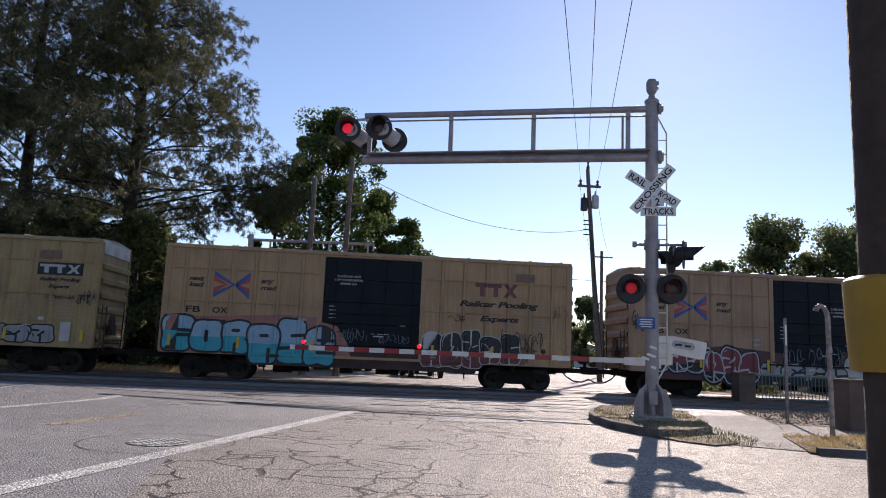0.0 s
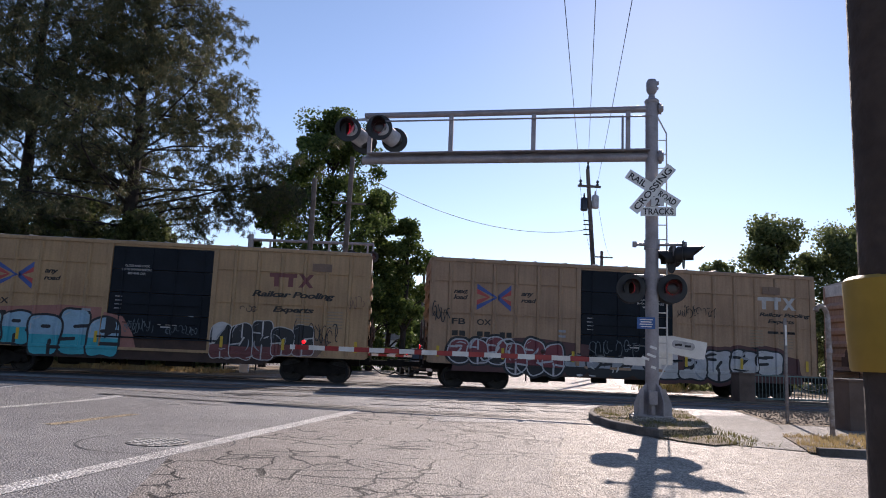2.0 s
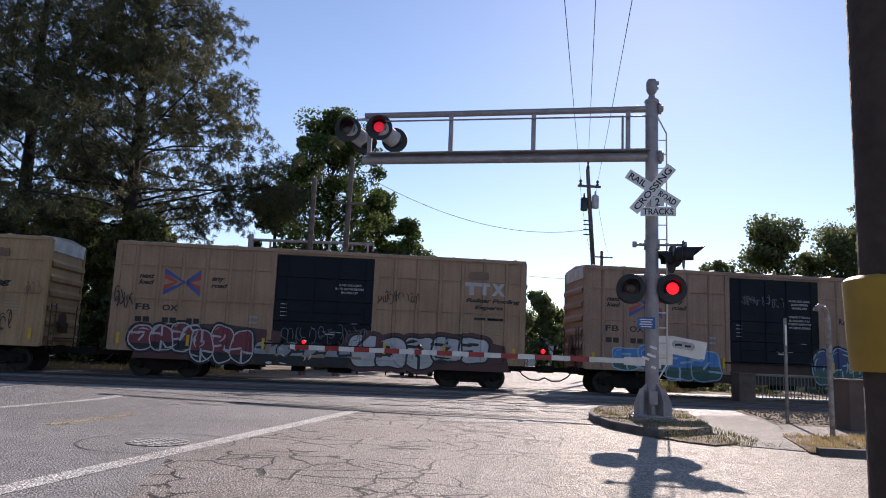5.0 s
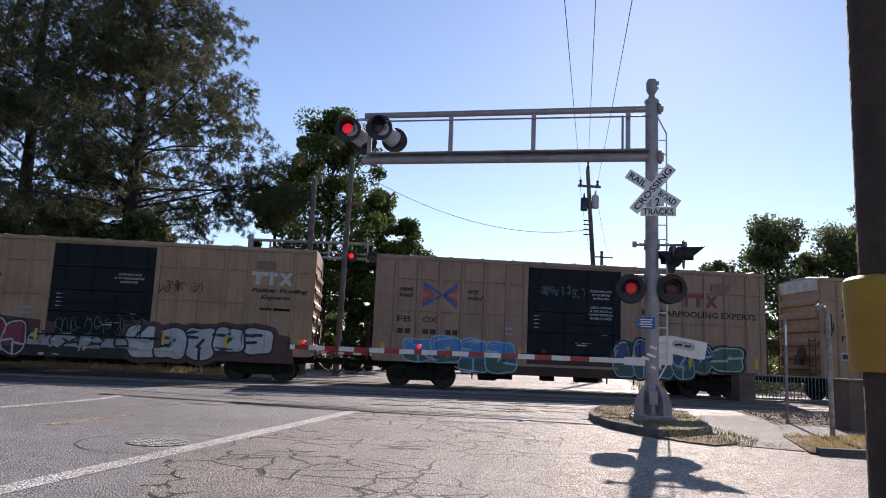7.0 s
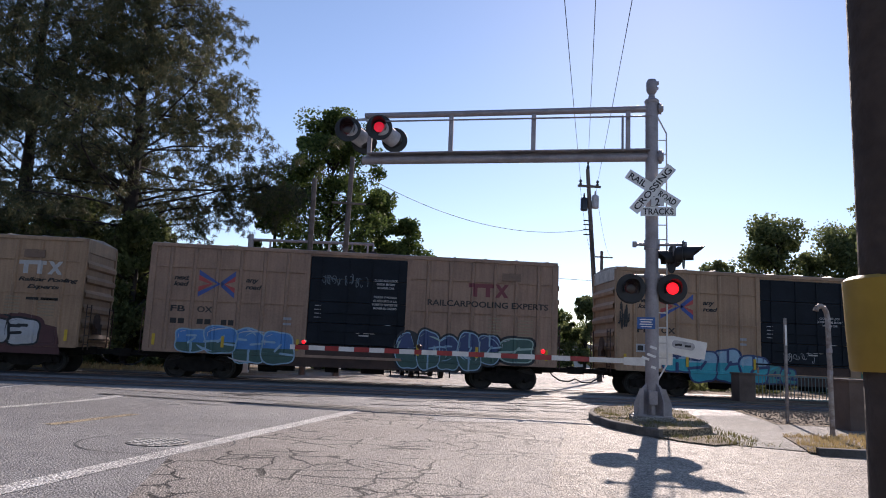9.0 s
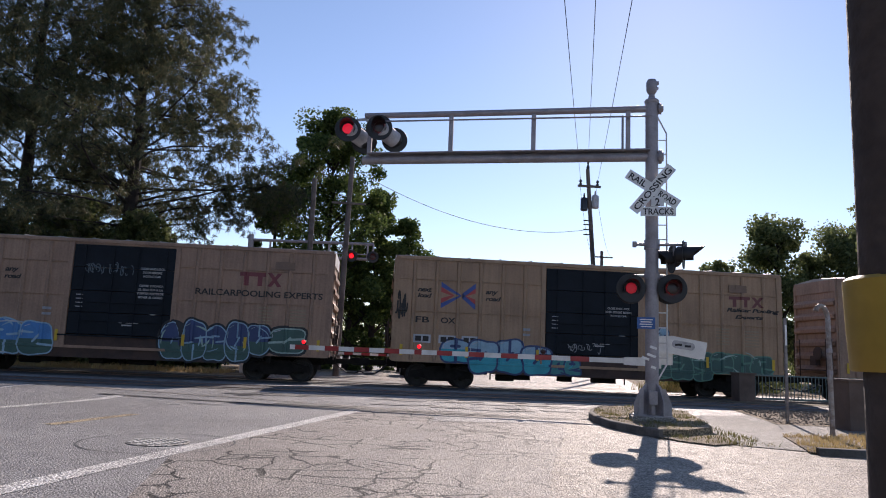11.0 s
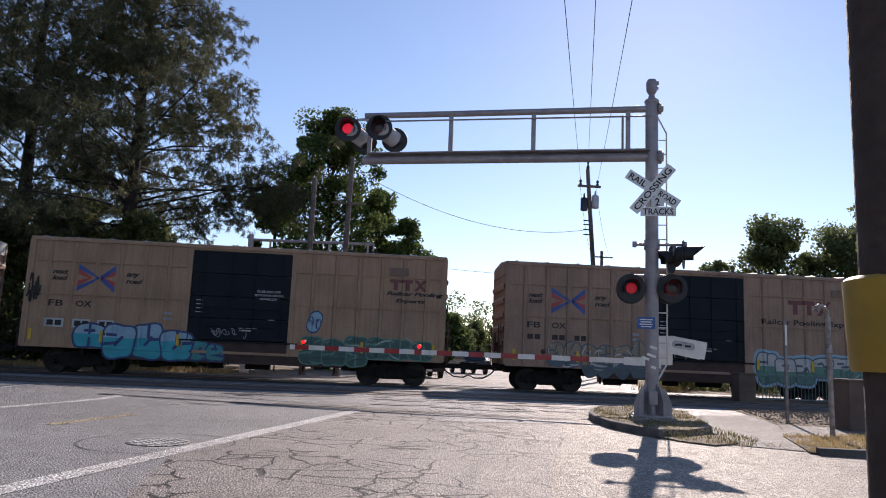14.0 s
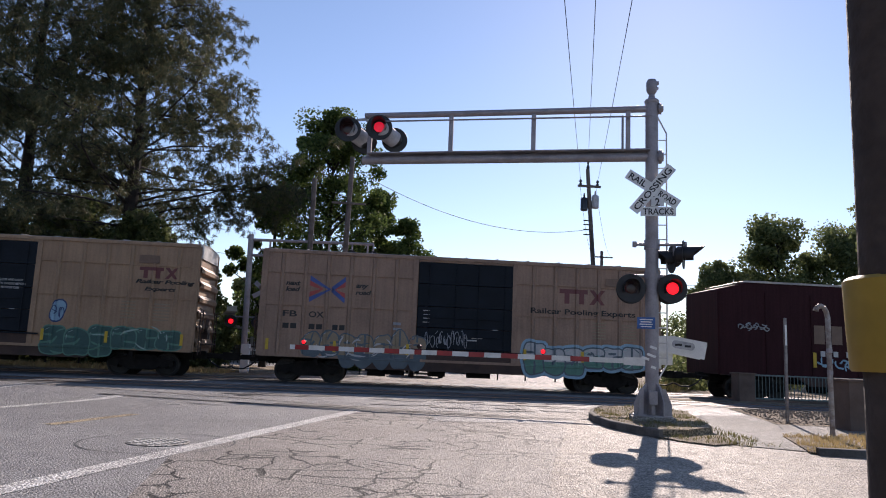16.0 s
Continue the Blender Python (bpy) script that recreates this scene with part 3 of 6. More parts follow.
def railing(x0, x1, y, h):
    r = thing("railing", pose(x0, y, swell(x0, y)), "teal-grey steel railing with upright bars", "railing", "railings")
    n = int((x1 - x0) / 0.14)
    for z in (0.16, h):
        bm = bmesh.new()
        box(bm, (x1 - x0) / 2, 0, z, x1 - x0, 0.045, 0.05)
        part("rail_bar", bm, TEAL_RAIL, r)
    bm = bmesh.new()
    box(bm, 0, 0, h / 2 + 0.03, 0.02, 0.02, h - 0.1)
    me = mesh_of(bm, "upright", TEAL_RAIL)
    for i in range(1, n):
        shared("upright", me, r).location = (i * 0.14, 0, 0.04)
    bm = bmesh.new()
    box(bm, (x1 - x0) / 2, 0.0, 0.03, x1 - x0, 0.2, 0.14)
    part("kerb_base", bm, STUCCO, r)


def build_fences():
    pillar(13.62, 26.15, 0.62, 1.08)
    railing(13.95, 24.0, 26.15, 1.02)
    pillar(10.55, 15.35, 0.62, 1.13)
    railing(10.9, 14.9, 15.35, 1.05)
    pillar(15.2, 15.35, 0.62, 1.13)


# ---- signal lamps ----
def signal_lamp(name, m, label, hood=0.3, parent=None, flashes=True, beam=None):
    """A round crossing lamp that looks along -y: black backing disc, hooded housing, and a lens that turns in it."""
    lamp = thing(name, m, label, "signal lamp", "crossing signal lamps") if parent is None else new(name)
    if parent is not None:
        lamp.parent = parent
        lamp.matrix_basis = m
    bm = bmesh.new()
    lathe(bm, [(0.0, 0.17), (-0.01, 0.3), (-0.002, 0.305), (0.012, 0.3), (0.02, 0.17)], 32)
    part("backing_disc", bm, BLACK, lamp, smooth=True)
    bm = bmesh.new()
    lathe(bm, [(0.02, 0.17), (0.12, 0.165), (0.17, 0.12), (0.19, 0.06)], 24)
    part("housing", bm, BLACK, lamp, smooth=True)
    bm = bmesh.new()
    n = 22
    for r0, flip in ((0.168, 1), (0.174, -1)):
        rows = []
        for i in range(n + 1):
            a = radians(-35 + 250 * i / n)
            d = hood * (0.45 + 0.55 * max(0.0, math.sin(a)))
            rows.append([bm.verts.new((r0 * math.cos(a), 0, r0 * math.sin(a))), bm.verts.new((r0 * math.cos(a), -d, r0 * math.sin(a)))])
        for a, b in zip(rows, rows[1:]):
            bm.faces.new((a[0], a[1], b[1], b[0]) if flip > 0 else (a[0], b[0], b[1], a[1]))
    part("hood", bm, BLACK, lamp, smooth=True)
    me_lit, me_dark = beam or LENS
    lens = new("lens", me_lit if flashes else me_dark)
    lens.parent = lamp
    lens.location = (0, -0.03, 0)
    if flashes:
        shared("dark_face", me_dark, lens, "unlit dark red face")
    else:
        lens.rotation_euler = (0, 0, math.pi)
    lens["label"] = "round red lens"
    return lamp, lens


def lens_meshes(r=0.126, lit=LIT_LENS):
    out = []
    for s, m in ((-1, lit), (1, DARK_LENS)):
        bm = bmesh.new()
        lathe(bm, [(s * 0.002, r), (s * 0.012, r * 0.96), (s * 0.022, r * 0.6), (s * 0.026, r * 0.2)], 24)
        out.append(mesh_of(bm, "lens", m, True))
    return out


LENS = lens_meshes()
LENS_SIDE, LENS_DIM = lens_meshes(0.125, SIDE_LENS), lens_meshes(0.115, DIM_LENS)
LIT_NOW = []          # (lens, True when it belongs to the pair that lights first)


def face_to(x, y, z, az):
    """A pose at x, y, z whose -y looks along the compass angle az (0: towards -y, positive: towards +x)."""
    return pose(x, y, z, 0, 0, az)


MAST = Vector((5.6, 14.5, 0.0))
LEFT = -ROAD_N           # along the arms, over the road


def at_mast(a, z, back=0.0):
    p = MAST + LEFT * a + ROAD_U * back
    return Vector((p.x, p.y, z))


ROAD_TURN = -16.0        # the mast's frame: its x along -LEFT


def build_signal():
    F = Matrix.Translation((MAST.x, MAST.y, 0.19)) @ pose(0, 0, 0, 0, 0, ROAD_TURN)
    s = thing("signal_gantry", F, "grey aluminium cantilever signal gantry with ladder and crossing signs", "railway signal")
    g = 0.19

    def zz(z):
        return z - g
    bm = bmesh.new()
    tube(bm, (0, 0, 0.02), (0, 0, zz(6.9)), 0.135, seg=28)
    part("mast", bm, GALV, s, smooth=True)
    bm = bmesh.new()
    lathe(bm, [(zz(6.9), 0.15), (zz(6.95), 0.16), (zz(6.98), 0.14), (zz(7.02), 0.08), (zz(7.1), 0.06), (zz(7.14), 0.09), (zz(7.2), 0.115), (zz(7.38), 0.12), (zz(7.44), 0.09), (zz(7.46), 0.02)], 16, "Z")
    box(bm, 0.1, 0, zz(7.36), 0.1, 0.08, 0.06)
    box(bm, 0.1, 0, zz(7.24), 0.08, 0.06, 0.05)
    part("bell", bm, GALV, s, "weathered warning bell", True)
    # base: slab, flanges, junction box
    bm = bmesh.new()
    box(bm, 0, 0, -0.06, 0.86, 0.8, 0.22, bevel=0.02)
    part("foundation", bm, CONCRETE, s, "concrete foundation block")
    bm = bmesh.new()
    for a in (0, 90, 180, 270):
        m = Matrix.Rotation(radians(a + 35), 4, "Z")
        bb = bmesh.new()
        prism(bb, [(0.1, 0.05), (0.36, 0.05), (0.36, 0.34), (0.24, 0.62), (0.13, 0.72), (0.1, 0.72)], -0.012, 0.012)
        bb.transform(m)
        me = bpy.data.meshes.new("tmp")
        bb.to_mesh(me)
        bb.free()
        bm.from_mesh(me)
        bpy.data.meshes.remove(me)
    prism(bm, [(-0.37, 0.05), (-0.18, 0.05), (-0.18, 0.6), (-0.25, 0.6), (-0.37, 0.3)], -0.2, -0.17)
    prism(bm, [(0.37, 0.05), (0.18, 0.05), (0.18, 0.6), (0.25, 0.6), (0.37, 0.3)], -0.2, -0.17)
    box(bm, 0, 0, 0.06, 0.76, 0.6, 0.03)
    part("base_flange", bm, GALV, s)
    bm = bmesh.new()
    box(bm, 0.0, -0.24, 0.42, 0.17, 0.12, 0.28, bevel=0.015)
    box(bm, 0.0, -0.22, 0.2, 0.05, 0.05, 0.2)
    part("junction_box", bm, GALV, s)
    # the two chords and their posts
    for z, r in ((6.78, 0.072), (5.7, 0.1)):
        bm = bmesh.new()
        tube(bm, (0.24, 0, zz(z)), (-6.5, 0, zz(z)), r, r * 0.95, 20)
        tube(bm, (0.14, 0, zz(z)), (0.2, 0, zz(z)), r + 0.05, seg=20)
        part("chord", bm, GALV, s, smooth=True)
    for a in (0.5, 2.55, 4.43, 6.36):
        bm = bmesh.new()
        box(bm, -a, 0, zz(6.24), 0.1, 0.09, 1.02, bevel=0.01)
        part("truss_post", bm, GALV, s)
    bm = bmesh.new()
    tube(bm, (0, -0.12, zz(6.58)), (-6.36, -0.12, zz(6.6)), 0.02, seg=8)
    tube(bm, (-0.62, -0.12, zz(5.8)), (-0.62, -0.12, zz(6.6)), 0.025, seg=8)
    part("hand_rail", bm, GALV, s)
    bm = bmesh.new()
    box(bm, -3.2, -0.02, zz(5.83), 6.3, 0.34, 0.025)
    part("walkway", bm, GALV, s)
    # ladder
    bm = bmesh.new()
    tube(bm, (0.33, 0.25, zz(1.3)), (0.33, 0.25, zz(6.3)), 0.018, seg=6)
    tube(bm, (0.33, 0.25, zz(6.3)), (0.1, 0.12, zz(6.7)), 0.018, seg=6)
    tube(bm, (-0.04, 0.25, zz(1.3)), (-0.04, 0.25, zz(6.5)), 0.018, seg=6)
    tube(bm, (0.33, 0.25, zz(1.3)), (0.12, 0.1, zz(0.95)), 0.018, seg=6)
    part("ladder_rail", bm, ALU, s)
    bm = bmesh.new()
    tube(bm, (-0.04, 0.25, 0), (0.33, 0.25, 0), 0.013, seg=6)
    rung = mesh_of(bm, "rung", ALU)
    for i in range(16):
        shared("rung", rung, s).location = (0, 0, zz(1.42) + i * 0.315)
    # crossbuck
    sign = new("crossbuck")
    sign.parent = s
    sign.location = (0.0, -0.17, zz(4.95))
    sign["label"] = "white railroad crossing sign"
    for k, (ang, y) in enumerate(((-33.5, -0.012), (50.5, -0.026))):
        bm = bmesh.new()
        box(bm, 0, 0, 0, 1.24, 0.008, 0.22)
        me = mesh_of(bm, "blade", WHITE)
        bl = shared("blade", me, sign)
        bl.matrix_basis = pose(0, y, 0, 0, -ang, 0)
        words = [("RAIL", -0.56, -0.16), ("ROAD", 0.16, 0.56)] if k == 0 else [("CROSSING", -0.56, 0.56)]
        for t, x0, x1 in words:
            word(t, x0, x1, -0.066, 0.066, -0.0065, SIGN_BLACK, bl, 0.02, 0.0)
    bm = bmesh.new()
    box(bm, 0.1, -0.04, -0.28, 0.26, 0.008, 0.2)
    box(bm, 0.11, -0.044, -0.49, 0.72, 0.008, 0.2)
    pl = part("track_count_plate", bm, WHITE, sign)
    word("2", 0.05, 0.14, -0.37, -0.2, -0.047, SIGN_BLACK, pl, 0.02, 0.0)
    word("TRACKS", -0.2, 0.42, -0.56, -0.425, -0.051, SIGN_BLACK, pl, 0.02, 0.0)
    # cross arms that hold the lamps
    bm = bmesh.new()
    tube(bm, (-0.36, -0.05, zz(3.78)), (0.66, -0.05, zz(3.78)), 0.035, seg=10)
    tube(bm, (0, 0, zz(3.68)), (0, 0, zz(3.88)), 0.16, seg=20)
    for x in (-0.36, 0.66):
        tube(bm, (x, -0.05, zz(3.72)), (x, -0.05, zz(3.84)), 0.045, seg=10)
    tube(bm, (0.45, -0.05, zz(3.78)), (0.45, -0.05, zz(3.55)), 0.035, seg=10)
    part("upper_arm", bm, GALV, s)
    bm = bmesh.new()
    tube(bm, (-0.44, 0.05, zz(3.12)), (0.44, 0.05, zz(3.12)), 0.035, seg=10)
    tube(bm, (0, 0, zz(3.04)), (0, 0, zz(3.2)), 0.155, seg=20)
    for x in (-0.44, 0.42):
        tube(bm, (x, 0.05, zz(3.14)), (x, 0.08, zz(2.85)), 0.035, seg=10)
    part("lower_arm", bm, GALV, s)
    bm = bmesh.new()
    box(bm, -0.13, -0.16, zz(2.12), 0.36, 0.008, 0.24)
    bs = part("notice_plate", bm, BLUE_SIGN, s, "small blue notice plate")
    bm = bmesh.new()
    for i in range(4):
        box(bm, -0.13, -0.166, zz(2.19) - i * 0.048, 0.26 - 0.04 * (i % 2), 0.004, 0.02)
    part("lettering", bm, WHITE, bs)
    for z, x, w in ((1.46, -0.02, 0.18), (1.4, -0.14, 0.16), (1.22, 0.02, 0.1), (1.62, 0.02, 0.14)):
        bm = bmesh.new()
        box(bm, x, -0.137 + abs(x) * 0.12, zz(z), w, 0.01, 0.05, Matrix.Rotation(radians(20), 4, "Y"))
        part("torn_tape", bm, WHITE, s, "torn white tape")
    # lamps: two pairs on the mast, two at the arm's end, two looking along the side road
    spots = [(-0.43, -0.1, 2.84, 4, 0), (0.4, -0.1, 2.85, 4, 1), (-6.1, -0.16, 6.44, 12, 1), (-6.86, -0.16, 6.42, 12, 0)]
    for x, y, z, az, first in spots:
        p = F @ Vector((x, y, z - g))
        lamp, lens = signal_lamp("signal_lamp", face_to(p.x, p.y, p.z, ROAD_TURN + az), "black hooded crossing signal lamp with a red lens", 0.32, beam=LENS_SIDE if z > 5 else LENS if first else LENS_DIM)
        LIT_NOW.append((lens, bool(first)))
    for x, y, z, az in ((-0.42, 0.22, 2.84, 180), (0.36, 0.22, 2.85, 180), (-5.85, 0.32, 6.28, 196), (-6.6, 0.32, 6.26, 196)):
        p = F @ Vector((x, y, z - g))
        lamp, lens = signal_lamp("signal_lamp", face_to(p.x, p.y, p.z, ROAD_TURN + az), "grey-backed crossing signal lamp facing away", 0.32, None, False)
    for x, y, z, az in ((0.62, -0.14, 3.56, 78), (0.42, 0.12, 3.5, -78)):
        p = F @ Vector((x, y, z - g))
        lamp, lens = signal_lamp("signal_lamp", face_to(p.x, p.y, p.z, ROAD_TURN + az), "black hooded side lamp seen edge-on", 0.42, None, False)
    bm = bmesh.new()
    for a, b in (((-6.36, 0, zz(6.62)), (-6.5, 0, zz(6.7))), ((-6.5, 0, zz(6.7)), (-6.86, 0.02, zz(6.68))), ((-6.86, 0.02, zz(6.68)), (-6.86, 0.08, zz(6.45))), ((-6.36, 0, zz(6.62)), (-6.1, 0.05, zz(6.5)))):
        tube(bm, a, b, 0.035, seg=8)
    for a in (-6.1, -6.86):
        tube(bm, (a, -0.1, zz(6.44)), (a + 0.25, 0.3, zz(6.28)), 0.2, seg=20)
    part("lamp_bracket", bm, HOOD_GREY, s, smooth=True)


def build_gate():
    """The gate stands on its own short post behind the mast."""
    K = 1.16
    p = at_mast(0, 0)
    G = Matrix.Translation((p.x * K, p.y * K, 1.333)) @ pose(0, 0, 0, 0, 0, ROAD_TURN)
    gate = thing("crossing_gate", G, "lowered red and white striped crossing gate on a white machine", "crossing gate")
    foot = swell(p.x * K, p.y * K) - 1.333
    bm = bmesh.new()
    tube(bm, (0.02, 0.1, foot), (0.02, 0.1, 0.3), 0.06, seg=16)
    box(bm, 0.02, 0.1, foot + 0.05, 0.36, 0.36, 0.1)
    part("post", bm, GALV, gate)
    bm = bmesh.new()
    box(bm, 0.27, 0.1, 0.28, 0.4, 0.36, 0.68, bevel=0.04)
    box(bm, 0.1, -0.1, 0.0, 0.2, 0.1, 0.3, bevel=0.02)
    part("gate_machine", bm, WHITE, gate, "white gate machine box", True)
    for y in (-0.2, 0.42):
        bm = bmesh.new()
        prism(bm, [(0.08, 0.2), (0.08, 0.62), (0.45, 0.63), (1.23, 0.5), (1.21, 0.36), (1.16, 0.1), (0.5, 0.22)], y - 0.03, y + 0.03)
        part("counterweight_arm", bm, WHITE, gate, "white counterweight arm")
    bm = bmesh.new()
    prism(bm, capsule(0.52, 0.44, 0.86, 0.39, 0.09), -0.246, -0.238)
    part("maker_panel", bm, HOOD_GREY, gate, "rounded grey panel")
    bars(gate, [(0.5, 0.66, 0.4, 0.05), (0.72, 0.86, 0.37, 0.05)], -0.25, SIGN_BLACK)
    x, end, i = -0.56 * K, -7.92 * K, 0
    bm = bmesh.new()
    prism(bm, [(-0.66, -0.09), (-0.66, 0.09), (-0.5, 0.09), (0.1, 0.1), (0.1, -0.1), (-0.5, -0.1)], -0.16, -0.09)
    part("arm_bracket", bm, WHITE, gate)
    red = False
    # band edges along the arm, from the machine to the tip
    edges = [1.27, 1.66, 2.05, 2.4, 2.76, 3.12, 3.48, 3.82, 4.18, 4.52, 4.86, 5.02, 5.36, 5.7, 6.05, 6.4, 6.76, 7.09, 7.47, 7.8]
    edges = [-a * K for a in edges]
    for x1 in edges + [end]:
        bm = bmesh.new()
        prism(bm, [(x1, -0.06), (x, -0.06), (x, 0.06), (x1, 0.06)], -0.15, -0.11)
        part("stripe", bm, RED_ARM if red else WHITE_ARM, gate, "red band" if red else "white band")
        x, red = x1, not red
    for a, first in ((-7.6, None), (-4.92, False), (-2.23, True)):
        bm = bmesh.new()
        lathe(bm, [(-0.13, 0.065), (-0.09, 0.06), (-0.07, 0.02)], 14, "Y", (a * K, 0.0, 0.14))
        box(bm, a * K, -0.12, 0.085, 0.03, 0.03, 0.06)
        part("lamp_housing", bm, BLACK, gate)
        lens = new("lens", GATE_LENS[0])
        lens.parent = gate
        lens.location = (a * K, -0.145, 0.14)
        lens["label"] = "small red arm lamp"
        shared("dark_face", GATE_LENS[1], lens)
        if first is not None:
            LIT_NOW.append((lens, first))


GATE_LENS = lens_meshes(0.055)

# ---- train ----
CAR_L, CAR_GAP, HALF_W, EAVE = 15.75, 2.42, 1.5, 5.05
PITCH = CAR_L + CAR_GAP
TRACK_Y = 29.38
RIBS = [0.06, 0.75, 1.64, 2.5, 3.38, 4.27, 5.15, 5.86]


def common_meshes():
    """The parts that all boxcars share; x runs along the car from its left end, -y is the side that shows."""
    L = CAR_L
    out = {}

    def keep(name, bm, material, smooth=False):
        out[name] = mesh_of(bm, name, material, smooth)
    bm = bmesh.new()
    box(bm, L / 2, 0, 0.86, L - 0.5, 0.5, 0.36)
    for x in (2.2, 4.6, 6.2, 7.9, 9.6, 11.2, 13.5):
        prism(bm, [(x - 0.08, 0.7), (x + 0.08, 0.7), (x + 0.08, 1.05), (x - 0.08, 1.05)], -1.4, 1.4)
    for x, w in ((5.2, 0.7), (7.0, 0.5), (8.6, 0.9)):
        box(bm, x, -0.7, 0.62, w, 0.5, 0.4)
    tube(bm, (4.2, -0.8, 0.55), (4.9, -0.8, 0.55), 0.2, seg=12)
    for x in (3.9, 9.3, 10.4, 11.6):
        tube(bm, (x, -1.25, 0.4), (x, -1.25, 0.75), 0.03, seg=6)
    keep("underframe", bm, GRIME)
    bm = bmesh.new()
    for s in (-1, 1):
        y = s * 1.44
        prism(bm, [(0.12, 0.95), (3.3, 0.95), (3.9, 0.62), (11.85, 0.62), (12.45, 0.95), (15.63, 0.95), (15.63, 1.1), (0.12, 1.1)], y - 0.04, y + 0.04)
        box(bm, L / 2, s * 1.47, 0.66, 8.0, 0.1, 0.06)
    keep("side_sill", bm, RUST)
    bm = bmesh.new()
    box(bm, 0, 0, 0.88, 0.45, 0.3, 0.3)
    box(bm, -0.55, 0, 0.86, 0.9, 0.16, 0.2, bevel=0.03)
    prism(bm, [(-1.28, 0.72), (-0.9, 0.72), (-0.85, 1.02), (-1.15, 1.02), (-1.28, 0.95)], -0.16, 0.12)
    box(bm, -1.18, -0.12, 0.87, 0.14, 0.1, 0.26)
    tube(bm, (-0.3, -0.2, 0.9), (-0.3, -1.3, 0.9), 0.02, seg=6)
    keep("coupler", bm, GRIME)
    bm = bmesh.new()
    pts = [(-0.15, -0.35, 0.82), (-0.35, -0.38, 0.6), (-0.65, -0.34, 0.42), (-1.0, -0.25, 0.4), (-1.25, -0.15, 0.52)]
    run(bm, pts, 0.03, 8)
    keep("air_hose", bm, BLACK)
    # bogie side frame with bolster and springs
    bm = bmesh.new()
    for s in (-1, 1):
        y = s * 1.0
        prism(bm, [(-1.2, 0.38), (-1.2, 0.62), (-0.75, 0.7), (-0.4, 0.82), (0.4, 0.82), (0.75, 0.7), (1.2, 0.62), (1.2, 0.38), (0.72, 0.4), (0.45, 0.26), (-0.45, 0.26), (-0.72, 0.4)], y - 0.1, y + 0.1)
        for x in (-0.89, 0.89):
            tube(bm, (x, y - s * 0.05, 0.46), (x, y + s * 0.17, 0.46), 0.12, seg=12)
        for x in (-0.2, 0, 0.2):
            tube(bm, (x, y, 0.3), (x, y, 0.56), 0.08, seg=8)
    box(bm, 0, 0, 0.66, 0.5, 2.1, 0.22)
    keep("bogie_frame", bm, GRIME)
    # wheelset turning on y
    bm = bmesh.new()
    for s in (-1, 1):
        lathe(bm, [(s * 0.66, 0.42), (s * 0.66, 0.49), (s * 0.69, 0.465), (s * 0.79, 0.452), (s * 0.8, 0.38), (s * 0.76, 0.36), (s * 0.75, 0.16), (s * 0.81, 0.13), (s * 0.95, 0.08)], 32)
        for a in range(6):
            t = a * math.pi / 3
            box(bm, 0.26 * math.cos(t), s * 0.762, 0.26 * math.sin(t), 0.09, 0.012, 0.03)
    tube(bm, (0, -0.75, 0), (0, 0.75, 0), 0.085, seg=12)
    keep("wheelset", bm, WHEEL_STEEL, True)
    return out


def side_outline(sign):
    return [(0.02, 0.98), (CAR_L - 0.02, 0.98), (CAR_L - 0.02, EAVE), (0.02, EAVE)]


